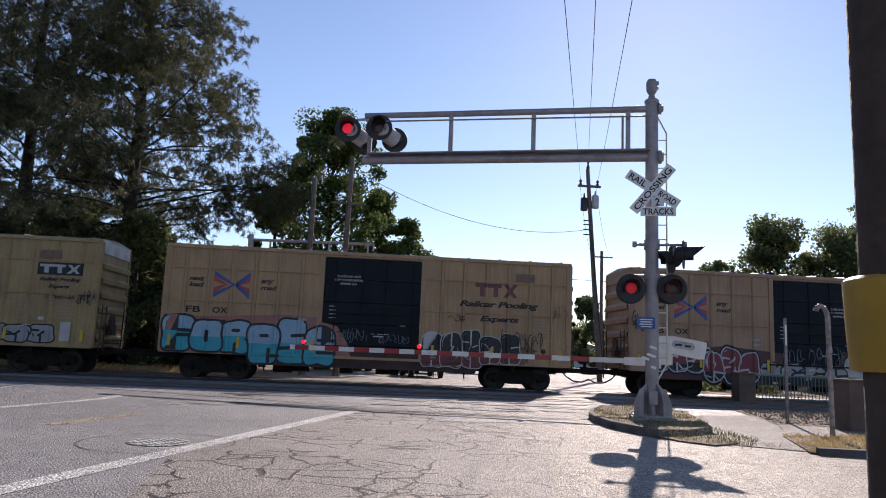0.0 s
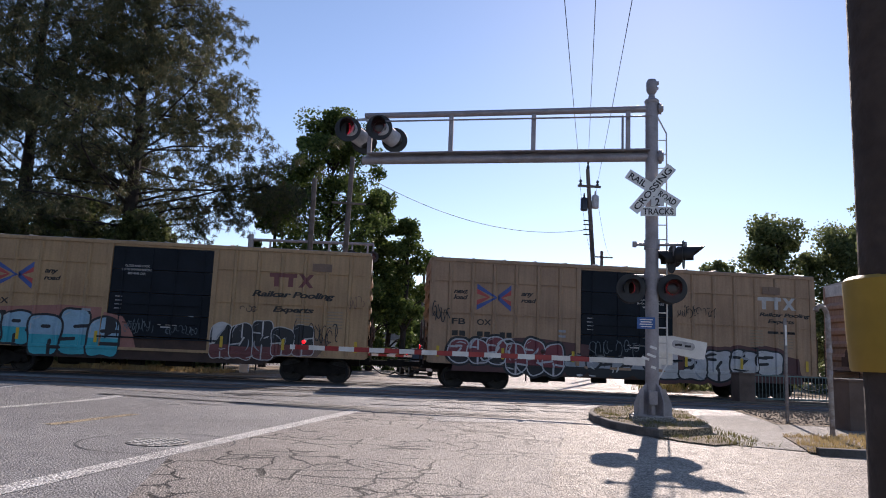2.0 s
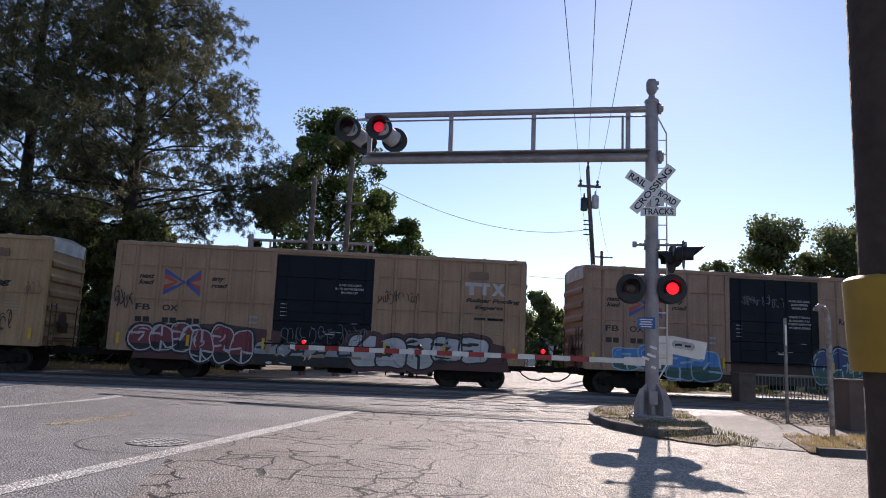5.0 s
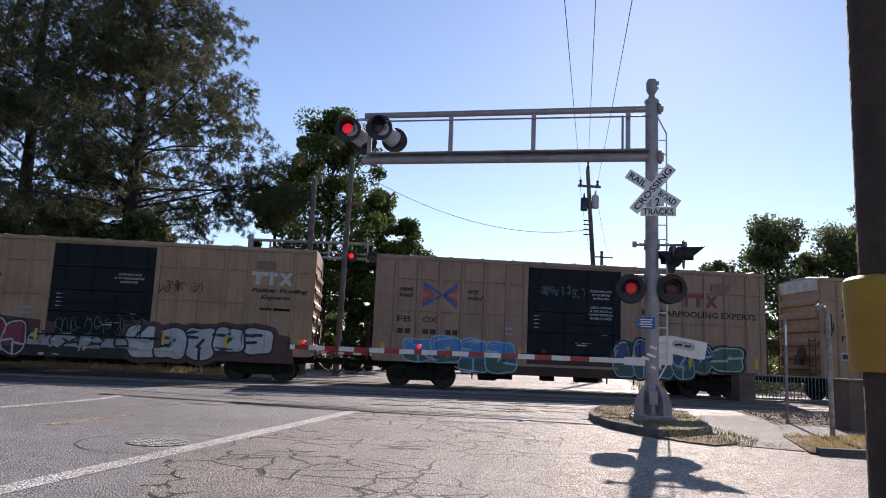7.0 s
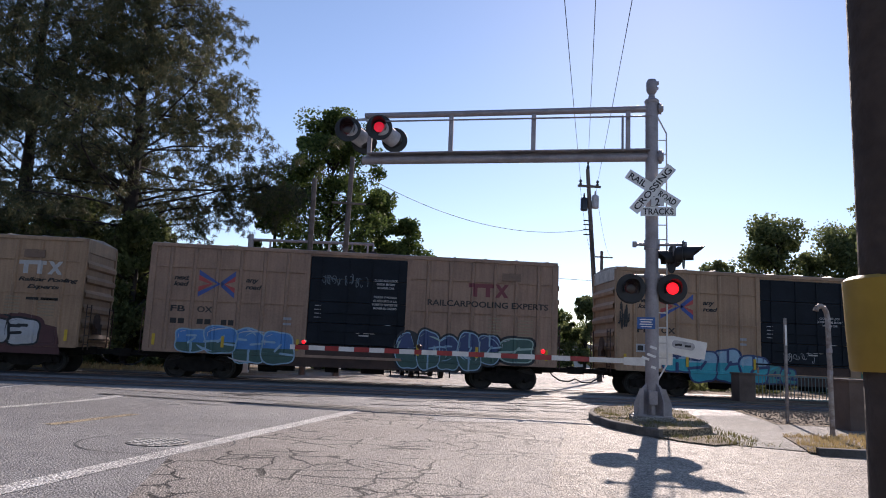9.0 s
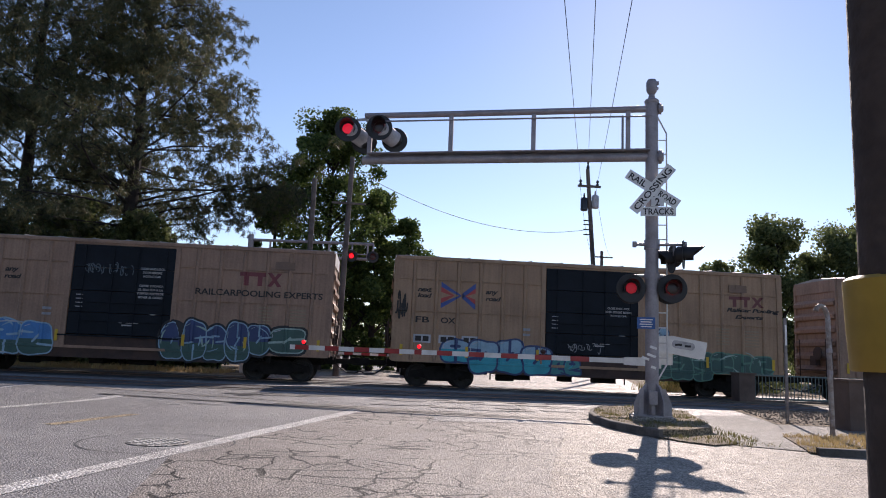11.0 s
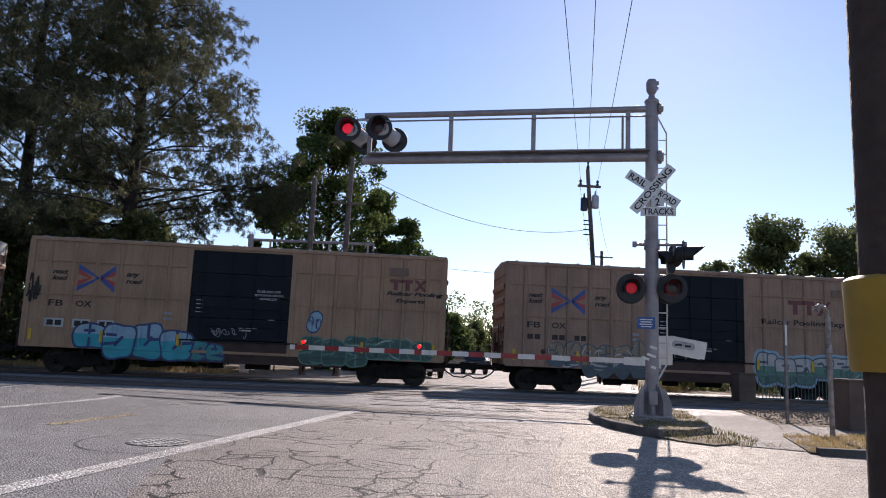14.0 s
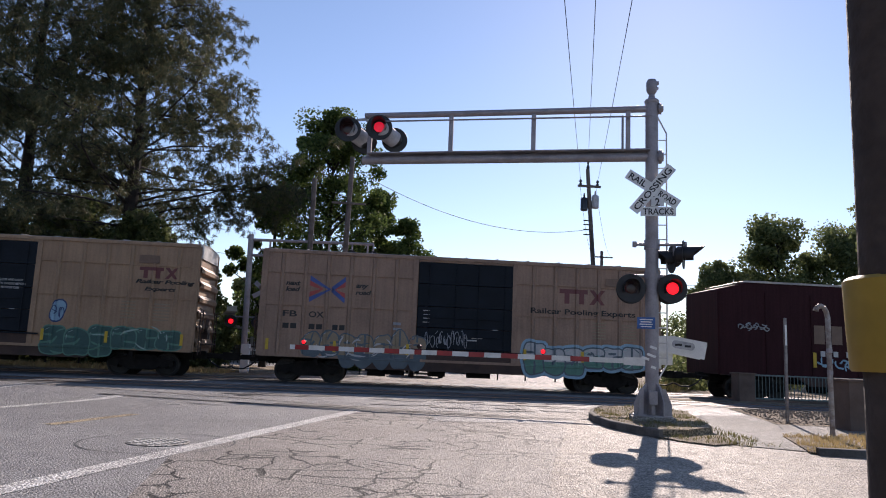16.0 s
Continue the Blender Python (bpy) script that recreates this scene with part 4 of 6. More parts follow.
def body_meshes(paint, white_ends, key):
    L, out = CAR_L, {}
    for x0, x1, nm in ((0.02, 6.0, "wall_a"), (9.88, L - 0.02, "wall_b")):
        bm = bmesh.new()
        prism(bm, [(x0, 0.98), (x1, 0.98), (x1, EAVE), (x0, EAVE)], -HALF_W, -HALF_W + 0.08)
        out[nm] = mesh_of(bm, "side_wall", paint)
    for z0, z1, nm in ((4.88, EAVE, "lintel_a"), (0.98, 1.46, "lintel_b")):
        bm = bmesh.new()
        prism(bm, [(6.0, z0), (9.88, z0), (9.88, z1), (6.0, z1)], -HALF_W, -HALF_W + 0.08)
        out[nm] = mesh_of(bm, "door_header" if z0 > 2 else "door_sill", paint if z0 > 2 else RUST)
    bm = bmesh.new()
    prism(bm, [(0.02, 0.98), (L - 0.02, 0.98), (L - 0.02, EAVE), (0.02, EAVE)], HALF_W - 0.08, HALF_W)
    out["wall_far"] = mesh_of(bm, "side_wall", paint)
    bm = bmesh.new()
    box(bm, L / 2, 0, 1.05, L - 0.1, 2.8, 0.1)
    out["deck"] = mesh_of(bm, "deck", RUST)
    # upright ribs with slanted flanks, top and bottom chords
    bm = bmesh.new()
    b2 = [(-0.085, 0), (-0.045, -0.065), (0.045, -0.065), (0.085, 0)]
    lo = [bm.verts.new((u, -HALF_W + w, 1.0)) for u, w in b2]
    hi = [bm.verts.new((u, -HALF_W + w, 4.92)) for u, w in b2]
    for i in range(3):
        bm.faces.new((lo[i], lo[i + 1], hi[i + 1], hi[i]))
    out["RIB"] = mesh_of(bm, "rib", paint)
    bm = bmesh.new()
    box(bm, 0, -HALF_W - 0.02, 2.98, 0.18, 0.05, 3.96)
    out["POST"] = mesh_of(bm, "corner_post", paint)
    for x0, x1 in ((0.19, 5.81), (L - 5.81, L - 0.19)):
        for z in (4.2, 2.95):
            bm = bmesh.new()
            box(bm, (x0 + x1) / 2, -HALF_W - 0.025, z, x1 - x0, 0.06, 0.045)
            out["seam%.1f%.1f" % (x0, z)] = mesh_of(bm, "panel_seam", paint)
    for s in (-1, 1):
        for z, w, h in ((EAVE - 0.03, 0.015, 0.12), (1.02, 0.005, 0.1)):
            bm = bmesh.new()
            box(bm, L / 2, s * (HALF_W + w), z, L - 0.02, 0.1, h)
            out["chord%d%.1f" % (s, z)] = mesh_of(bm, "chord", paint)
    # roof: low ridge with cross seams
    bm = bmesh.new()
    prof = [(-HALF_W - 0.04, EAVE + 0.02), (-HALF_W - 0.03, EAVE + 0.05), (0, EAVE + 0.16), (HALF_W + 0.03, EAVE + 0.05), (HALF_W + 0.04, EAVE + 0.02)]
    a = [bm.verts.new((0, y, z)) for y, z in prof]
    b = [bm.verts.new((L, y, z)) for y, z in prof]
    for i in range(len(prof) - 1):
        bm.faces.new((a[i], b[i], b[i + 1], a[i + 1]))
    bm.faces.new(a)
    bm.faces.new(b[::-1])
    for i in range(13):
        x = 0.4 + i * (L - 0.8) / 12
        for s in (-1, 1):
            tube(bm, (x, s * (HALF_W + 0.02), EAVE + 0.05), (x, 0, EAVE + 0.18), 0.04, seg=6)
    out["roof"] = mesh_of(bm, "roof", ROOF_PAINT)
    # ends with deep horizontal corrugations
    for side, x, d in (("left", 0.02, -1), ("right", L - 0.02, 1)):
        bm = bmesh.new()
        prof = [(0.0, 1.0)]
        for k in range(6):
            z0 = 1.15 + k * 0.56
            prof += [(0.0, z0), (0.12, z0 + 0.06), (0.13, z0 + 0.2), (0.01, z0 + 0.34)]
        prof += [(0.0, EAVE - 0.46)]
        lo = [bm.verts.new((x + d * u, -HALF_W + 0.05, z)) for u, z in prof]
        hi = [bm.verts.new((x + d * u, HALF_W - 0.05, z)) for u, z in prof]
        for i in range(len(prof) - 1):
            bm.faces.new((lo[i], lo[i + 1], hi[i + 1], hi[i]))
        for s in (-1, 1):
            box(bm, x, s * (HALF_W - 0.05), 3.0, 0.14, 0.12, 4.0)
        out["end_" + side] = mesh_of(bm, "end_wall", paint)
        bm = bmesh.new()
        box(bm, x + d * 0.02, 0, EAVE - 0.22, 0.06, 2.95, 0.5)
        out["plate_" + side] = mesh_of(bm, "end_plate", WHITE_DIRTY if white_ends else paint)
        bm = bmesh.new()
        for s in (-1, 1):
            for q in (0.0, 0.42):
                tube(bm, (x + d * 0.2, s * (1.35 - q), 0.9), (x + d * 0.2, s * (1.35 - q), 2.6), 0.02, seg=6)
            for z in (1.1, 1.45, 1.8, 2.15, 2.5):
                tube(bm, (x + d * 0.2, s * 1.37, z), (x + d * 0.2, s * 0.9, z), 0.016, seg=6)
        box(bm, x + d * 0.25, 0, 1.3, 0.25, 1.6, 0.04)
        tube(bm, (x + d * 0.25, -0.5, 2.0), (x + d * 0.32, -0.5, 2.0), 0.28, seg=14)
        box(bm, x + d * 0.16, -0.1, 1.7, 0.2, 0.4, 0.4)
        out["ladder_" + side] = mesh_of(bm, "end_ladder", RUST)
    # plug door in panels with locking bars
    for k, (z0, z1) in enumerate(((1.5, 2.3), (2.32, 3.12), (3.14, 4.0), (4.02, 4.86))):
        bm = bmesh.new()
        box(bm, 7.94, -HALF_W + 0.01, (z0 + z1) / 2, 3.84, 0.07, z1 - z0, bevel=0.012)
        out["door%d" % k] = mesh_of(bm, "door_panel", BLACK_DOOR)
    for x in (6.45, 7.5, 8.4, 9.45):
        bm = bmesh.new()
        tube(bm, (x, -HALF_W - 0.05, 1.45), (x, -HALF_W - 0.05, 4.85), 0.02, seg=6)
        out["rod%.1f" % x] = mesh_of(bm, "lock_rod", BLACK_DOOR)
    for z in (2.0, 2.7):
        bm = bmesh.new()
        tube(bm, (6.6, -HALF_W - 0.06, z), (9.3, -HALF_W - 0.06, z), 0.018, seg=6)
        out["bar%.1f" % z] = mesh_of(bm, "lock_bar", BLACK_DOOR)
    bm = bmesh.new()
    tube(bm, (8.1, -HALF_W - 0.07, 2.1), (8.1, -HALF_W - 0.04, 2.1), 0.16, seg=14)
    out["handwheel"] = mesh_of(bm, "lock_plate", BLACK_DOOR)
    bm = bmesh.new()
    box(bm, 7.94, -HALF_W - 0.05, 1.44, 4.4, 0.07, 0.06)
    out["track"] = mesh_of(bm, "door_track", BLACK_DOOR)
    return out


ROOF_PAINT = mat("galvanised roof", (0.4, 0.36, 0.33), 0.5, metal=0.3, var=0.2, scale=1.5)
WHITE_DIRTY = mat("dirty white paint", (0.6, 0.58, 0.54), 0.6, var=0.2, scale=2.5, fine=12, bump=0.04)
FACE = -HALF_W - 0.088


def side_depth(x, z):
    """How far the side stands out from its sheet at x, z: ribs, posts, chord, door and sill."""
    if z < 0.97:
        return 0.024
    if 6.0 < x < 9.88:
        return 0.03
    d = 0.058 if z < 1.075 else 0.056 if abs(z - 2.95) < 0.026 or abs(z - 4.2) < 0.026 else 0.0
    q = min(x, CAR_L - x)
    for r in RIBS[1:-1]:
        d = max(d, min(0.065, (0.085 - abs(q - r)) / 0.04 * 0.065))
    if q < 0.19 or 5.81 < q:
        d = max(d, 0.046)
    return d


X_CUTS = sorted(x for r in RIBS[1:-1] for e in (-0.0851, -0.045, 0.045, 0.0851) for x in (r + e, CAR_L - r - e)) + [0.19, 5.81, 6.0, 9.88, CAR_L - 5.81, CAR_L - 0.19]


def drape(bm, off):
    """Lay flat faces, drawn in x and z, on the steel of a side."""
    for axis, cuts in ((0, X_CUTS), (2, (0.965, 0.975, 1.07, 1.08, 2.92, 2.93, 2.97, 2.98, 4.17, 4.18, 4.22, 4.23))):
        lo, hi = min(v.co[axis] for v in bm.verts), max(v.co[axis] for v in bm.verts)
        for c in cuts:
            if lo < c < hi:
                bmesh.ops.bisect_plane(bm, geom=bm.verts[:] + bm.edges[:] + bm.faces[:], plane_co=(c, 0, 0) if axis == 0 else (0, 0, c), plane_no=(1, 0, 0) if axis == 0 else (0, 0, 1))
    for v in bm.verts:
        v.co.y -= HALF_W + side_depth(v.co.x, v.co.z) + off


def sprayed(shapes, off, material, parent, name="graffiti", label=""):
    """Flat paint that follows the side's ribs and chords: outlines in x and z, and how far the coat lies off the steel."""
    bm = bmesh.new()
    for k, s in enumerate(shapes):
        bm.faces.new([bm.verts.new((x, -k * 0.00003, z)) for x, z in s])
    drape(bm, off)
    me = bpy.data.meshes.new(name)
    bm.to_mesh(me)
    bm.free()
    me.materials.append(material)
    ob = shared(name, me, parent, label)
    if len(shapes) > 1:
        ob["kind"] = "stuff"
    return ob


def blob(outline, y, material, parent, name="graffiti", label=""):
    """A flat painted shape on the side, given as x and z, in a coat that lies y off the steel."""
    return sprayed([outline], y, material, parent, name, label)


def capsule(x0, z0, x1, z1, r, n=6):
    a = math.atan2(z1 - z0, x1 - x0)
    pts = []
    for i in range(n + 1):
        t = a + math.pi / 2 + math.pi * i / n
        pts.append((x0 + r * math.cos(t), z0 + r * math.sin(t)))
    for i in range(n + 1):
        t = a - math.pi / 2 + math.pi * i / n
        pts.append((x1 + r * math.cos(t), z1 + r * math.sin(t)))
    return pts


# slits that turn a fat block into a letter, in a unit cell
SLITS = dict(C=[(0.45, 0.43, 0.99, 0.44), (0.45, 0.57, 0.99, 0.56)], O=[(0.5, 0.36, 0.5, 0.64)], R=[(0.42, 0.7, 0.6, 0.7), (0.5, 0.01, 0.5, 0.28), (0.99, 0.44, 0.85, 0.44)],
             P=[(0.42, 0.7, 0.62, 0.7), (0.68, 0.01, 0.68, 0.36), (0.99, 0.2, 0.75, 0.2)], S=[(0.99, 0.66, 0.5, 0.63), (0.01, 0.34, 0.5, 0.37)],
             E=[(0.99, 0.66, 0.45, 0.66), (0.99, 0.34, 0.45, 0.34)])
LOOSE = [(0.5, 0.99, 0.5, 0.62), (0.5, 0.01, 0.5, 0.38), (0.99, 0.6, 0.55, 0.55), (0.01, 0.4, 0.45, 0.45), (0.42, 0.4, 0.6, 0.62), (0.99, 0.3, 0.6, 0.34), (0.01, 0.7, 0.4, 0.68), (0.35, 0.72, 0.62, 0.72)]


def fat_block(x0, x1, z0, z1, rng, grow=0.0, square=4.0):
    """A swollen block with rounded, uneven corners; grow widens the same block for its outline."""
    cx, cz, hw, hh = (x0 + x1) / 2, (z0 + z1) / 2, (x1 - x0) / 2, (z1 - z0) / 2
    p, q, lean, pts = rng.uniform(0, 6.28), rng.uniform(0, 6.28), rng.uniform(-0.08, 0.08), []
    for i in range(36):
        a = 2 * math.pi * i / 36
        c, s = math.cos(a), math.sin(a)
        r = (abs(c) ** square + abs(s) ** square) ** (-1 / square) * (1 + 0.045 * math.sin(3 * a + p) + 0.035 * math.sin(5 * a + q))
        pts.append((cx + c * r * hw + c * grow + lean * s * hh, cz + s * r * hh + s * grow))
    return pts


def below(poly, z):
    """The part of an outline below the height z."""
    out = []
    for (ax, az), (bx, bz) in zip(poly, poly[1:] + poly[:1]):
        if az <= z:
            out.append((ax, az))
        if (az - z) * (bz - z) < 0:
            out.append((ax + (bx - ax) * (z - az) / (bz - az), z))
    return out


def arc_stroke(cx, cz, rx, rz, a, sweep, r):
    """A brush stroke along an arc that swells in its middle and ends in points."""
    n, out, back = 9, [], []
    for i in range(n + 1):
        t = a + sweep * i / n
        w = r * math.sin(math.pi * i / n) ** 0.7 + 0.003
        out.append((cx + (rx + w) * math.cos(t), cz + (rz + w) * math.sin(t)))
        back.append((cx + (rx - w) * math.cos(t), cz + (rz - w) * math.sin(t)))
    return out + back[::-1]


def throw_up(parent, x0, x1, z0, z1, marks, fill, line, seed, low=None, halo=None, split=0.5, edge=0.055, shine="white", wild=0, square=4.0):
    """A row of fat painted letters: halo, outline, two-tone fill, slits, thin shine and, when wild, pointed strokes across them.
    marks: letters that can be read, or a number of shapes that cannot."""
    rng = random.Random(seed)
    n = marks if isinstance(marks, int) else len(marks)
    w = (x1 - x0) / n
    for i in range(n):
        a, b = x0 + w * (i - 0.06), x0 + w * (i + 1.06)
        mid = (a + b) / 2
        foot = max(z0, 1.0) if mid < 3.3 or mid > CAR_L - 3.3 else z0
        foot += 0.0 if n == marks else rng.uniform(0, 0.03)
        top = z1 + rng.uniform(-0.16, 0.06) * (z1 - foot)
        lift, state = 0.016 * (i % 2), rng.getstate()
        if halo:
            sprayed([fat_block(a, b, foot, top, rng, edge * 2.3, square)], 0.004 + 0.001 * (i % 2), PAINT[halo], parent)
            rng.setstate(state)
        sprayed([fat_block(a, b, foot, top, rng, edge * 0.5, square)], 0.007 + lift, PAINT[line], parent)
        rng.setstate(state)
        body = fat_block(a, b, foot, top, rng, -edge * 0.5, square)
        sprayed([body], 0.01 + lift, PAINT[fill], parent)
        if low:
            sprayed([below(body, foot + (top - foot) * (split + rng.uniform(-0.06, 0.06)))], 0.012 + lift, PAINT[low], parent)
        cuts = SLITS[marks[i]] if n != marks else rng.sample(LOOSE, 3)
        h = top - foot
        sprayed([capsule(a + (b - a) * p, foot + h * q, a + (b - a) * u, foot + h * v, edge * 0.75, 4) for p, q, u, v in cuts], 0.014 + lift, PAINT[line], parent)
        glint = [capsule(a + w * 0.16, foot + h * 0.86, a + w * 0.34, foot + h * 0.93, edge * 0.2, 3), capsule(a + w * 0.1, foot + h * 0.6, a + w * 0.11, foot + h * 0.76, edge * 0.2, 3)]
        sprayed(glint, 0.017 + lift, PAINT[shine], parent)
    strokes = {0: [], 1: []}
    for k in range(wild):
        rx, rz = w * rng.uniform(0.4, 0.95), (z1 - z0) * rng.uniform(0.2, 0.42)
        cx = rng.uniform(x0 + rx, x1 - rx)
        cz = rng.uniform(max(z0, 1.0 if cx < 3.3 or cx > CAR_L - 3.3 else z0) + rz, z1 - rz)
        strokes[k % 2].append(arc_stroke(cx, cz, rx, rz, rng.uniform(0, 6.28), rng.uniform(0.5, 1.3) * rng.choice((-1, 1)), edge * rng.uniform(0.35, 0.8)))
    for k, colour in ((0, line), (1, shine)):
        if strokes[k]:
            sprayed(strokes[k], 0.036 + 0.003 * k, PAINT[colour], parent)


def scrawl(parent, x0, x1, z0, z1, colour, seed, strokes=16, r=0.012):
    """A quick tag: thin crossing strokes."""
    rng = random.Random(seed)
    shapes, x, h = [], x0, z1 - z0
    w = (x1 - x0) / max(2, round(strokes / 3.2))
    while x < x1 - w * 0.5:
        for _ in range(rng.choice((1, 2, 2))):
            cx, cz = x + w * rng.uniform(0.2, 0.8), z0 + h * rng.uniform(0.3, 0.7)
            rx, rz, a = w * rng.uniform(0.25, 0.6), h * rng.uniform(0.2, 0.5), rng.uniform(0, 6.28)
            sweep = rng.uniform(2.0, 5.2) * rng.choice((-1, 1))
            arc = [(cx + rx * math.cos(a + sweep * i / 7), cz + rz * math.sin(a + sweep * i / 7)) for i in range(8)]
            shapes += [capsule(*p, *q, r, 3) for p, q in zip(arc, arc[1:])]
        if rng.random() < 0.5:
            shapes.append(capsule(x, z0 + h * rng.random(), x + w * rng.uniform(0.4, 1.2), z0 + h * rng.random(), r, 3))
        x += w * rng.uniform(0.9, 1.2)
    sprayed(shapes, 0.044, PAINT[colour], parent, "tag", "thin scrawled tag")


def bars(parent, rows, y, material, name="lettering"):
    """Small writing: plain bars, each given by its left end, right end, foot and height."""
    if parent.name.startswith("boxcar"):
        for x0, x1, z, h in rows:
            sprayed([[(x0, z), (x1, z), (x1, z + h), (x0, z + h)]], 0.046 if z < 1.9 and x0 > 13.0 else 0.008, material, parent, name)
        return None
    if len(rows) > 4:
        bm = bmesh.new()
        for x0, x1, z, h in rows:
            box(bm, (x0 + x1) / 2, y, z + h / 2, x1 - x0, 0.003, h)
        return tagged(part(name, bm, material, parent), kind="stuff")
    for x0, x1, z, h in rows:
        bm = bmesh.new()
        box(bm, (x0 + x1) / 2, y, z + h / 2, x1 - x0, 0.003, h)
        part(name, bm, material, parent)


def emblem(parent, x0, x1, z0, z1):
    """The crossed-arrows emblem of red and blue bars."""
    cx, cz = (x0 + x1) / 2, (z0 + z1) / 2
    hw, hh = (x1 - x0) / 2, (z1 - z0) / 2
    t = 0.2
    for k, (colour, side, tip, inner, outer) in enumerate((("logored", -1, -0.22, 0.0, 0.62), ("logored", 1, 0.3, 0.0, 0.62), ("logoblue", -1, 0.22, 0.0, 1.0), ("logoblue", 1, 0.25, 0.2, 1.0))):
        for sz in (-1, 1):
            ax, az, bx, bz = cx + tip * hw, cz + sz * inner * hh, cx + side * hw, cz + sz * outer * hh
            sprayed([[(ax, az), (bx, bz), (bx, bz - sz * t), (ax - side * 0.02 + side * 0.14 * (inner == 0), az - sz * t * (inner > 0))]], 0.004 + 0.002 * k, PAINT[colour], parent, "emblem")


def owner_mark(parent, x0, x1, z0, z1, colour, backed=False):
    """The owner's mark as three plain block shapes."""
    h, w = z1 - z0, x1 - x0
    slabs = [[(x0, z1 - h * 0.3), (x0 + w * 0.62, z1 - h * 0.3), (x0 + w * 0.62, z1), (x0, z1)]]
    for a in (0.11, 0.43):
        slabs.append([(x0 + w * a, z0), (x0 + w * (a + 0.11), z0), (x0 + w * (a + 0.11), z1 - h * 0.28), (x0 + w * a, z1 - h * 0.28)])
    for a, b in ((0.66, 0.9), (0.9, 0.66)):
        slabs.append([(x0 + w * a, z0), (x0 + w * (a + 0.1), z0), (x0 + w * (b + 0.1), z1), (x0 + w * b, z1)])
    if backed:
        blob([(x0 - 0.08, z0 - 0.07), (x1 + 0.08, z0 - 0.07), (x1 + 0.08, z1 + 0.07), (x0 - 0.08, z1 + 0.07)], 0.003, PAINT["black"], parent, "mark_panel", "black panel")
    sprayed(slabs, 0.006, PAINT[colour], parent, "owner_mark")


COMMON = None
BODIES = {}
TRAIN = []
WHEELS = []


def wheels_under(car, L, truck):
    for end, d in ((truck, 0), (L - truck, 1)):
        shared("bogie_frame", COMMON["bogie_frame"], car).location = (end, 0, 0)
        for dx in (-0.89, 0.89):
            w = shared("wheelset", COMMON["wheelset"], car)
            w.location = (end + dx, 0, 0.46)
            WHEELS.append(w)
    for x, turn in ((0.0, 0), (L, 180)):
        c = shared("coupler", COMMON["coupler"], car)
        c.matrix_basis = pose(x, 0, 0, 0, 0, turn)
        h = shared("air_hose", COMMON["air_hose"], car)
        h.matrix_basis = pose(x, 0, 0, 0, 0, turn)


_refl = []


def REFLECTOR():
    if not _refl:
        bm = bmesh.new()
        box(bm, 0, 0, 0, 0.11, 0.006, 0.42)
        _refl.append(mesh_of(bm, "reflector", PAINT["yellow"]))
    return _refl[0]


def boxcar(paint, white_ends, label):
    global COMMON
    COMMON = COMMON or common_meshes()
    key = (paint, white_ends)
    if key not in BODIES:
        BODIES[key] = body_meshes(TAN[paint], white_ends, key)
    car = thing("boxcar", pose(0, TRACK_Y, 0), label, "freight car", "boxcars of the train")
    for k, me in BODIES[key].items():
        if k == "RIB":
            for x in RIBS[1:-1]:
                for q in (x, CAR_L - x):
                    shared("rib", me, car).location = (q, 0, 0)
        elif k == "POST":
            for q in (0.1, CAR_L - 0.1, 5.9, CAR_L - 5.9):
                shared("corner_post", me, car).location = (q, 0, 0)
        else:
            shared(me.name.split(".")[0], me, car)
    for k in ("underframe", "side_sill"):
        shared(k, COMMON[k], car)
    wheels_under(car, CAR_L, 1.95)
    # yellow reflectors along the sill
    for x in (0.35, 2.9, 5.7, 10.3, 12.6, 15.35):
        shared("reflector", REFLECTOR(), car, "yellow reflector strip").location = (x, -HALF_W - 0.062, 1.42)
    tagged(car, label)
    TRAIN.append(car)
    return car


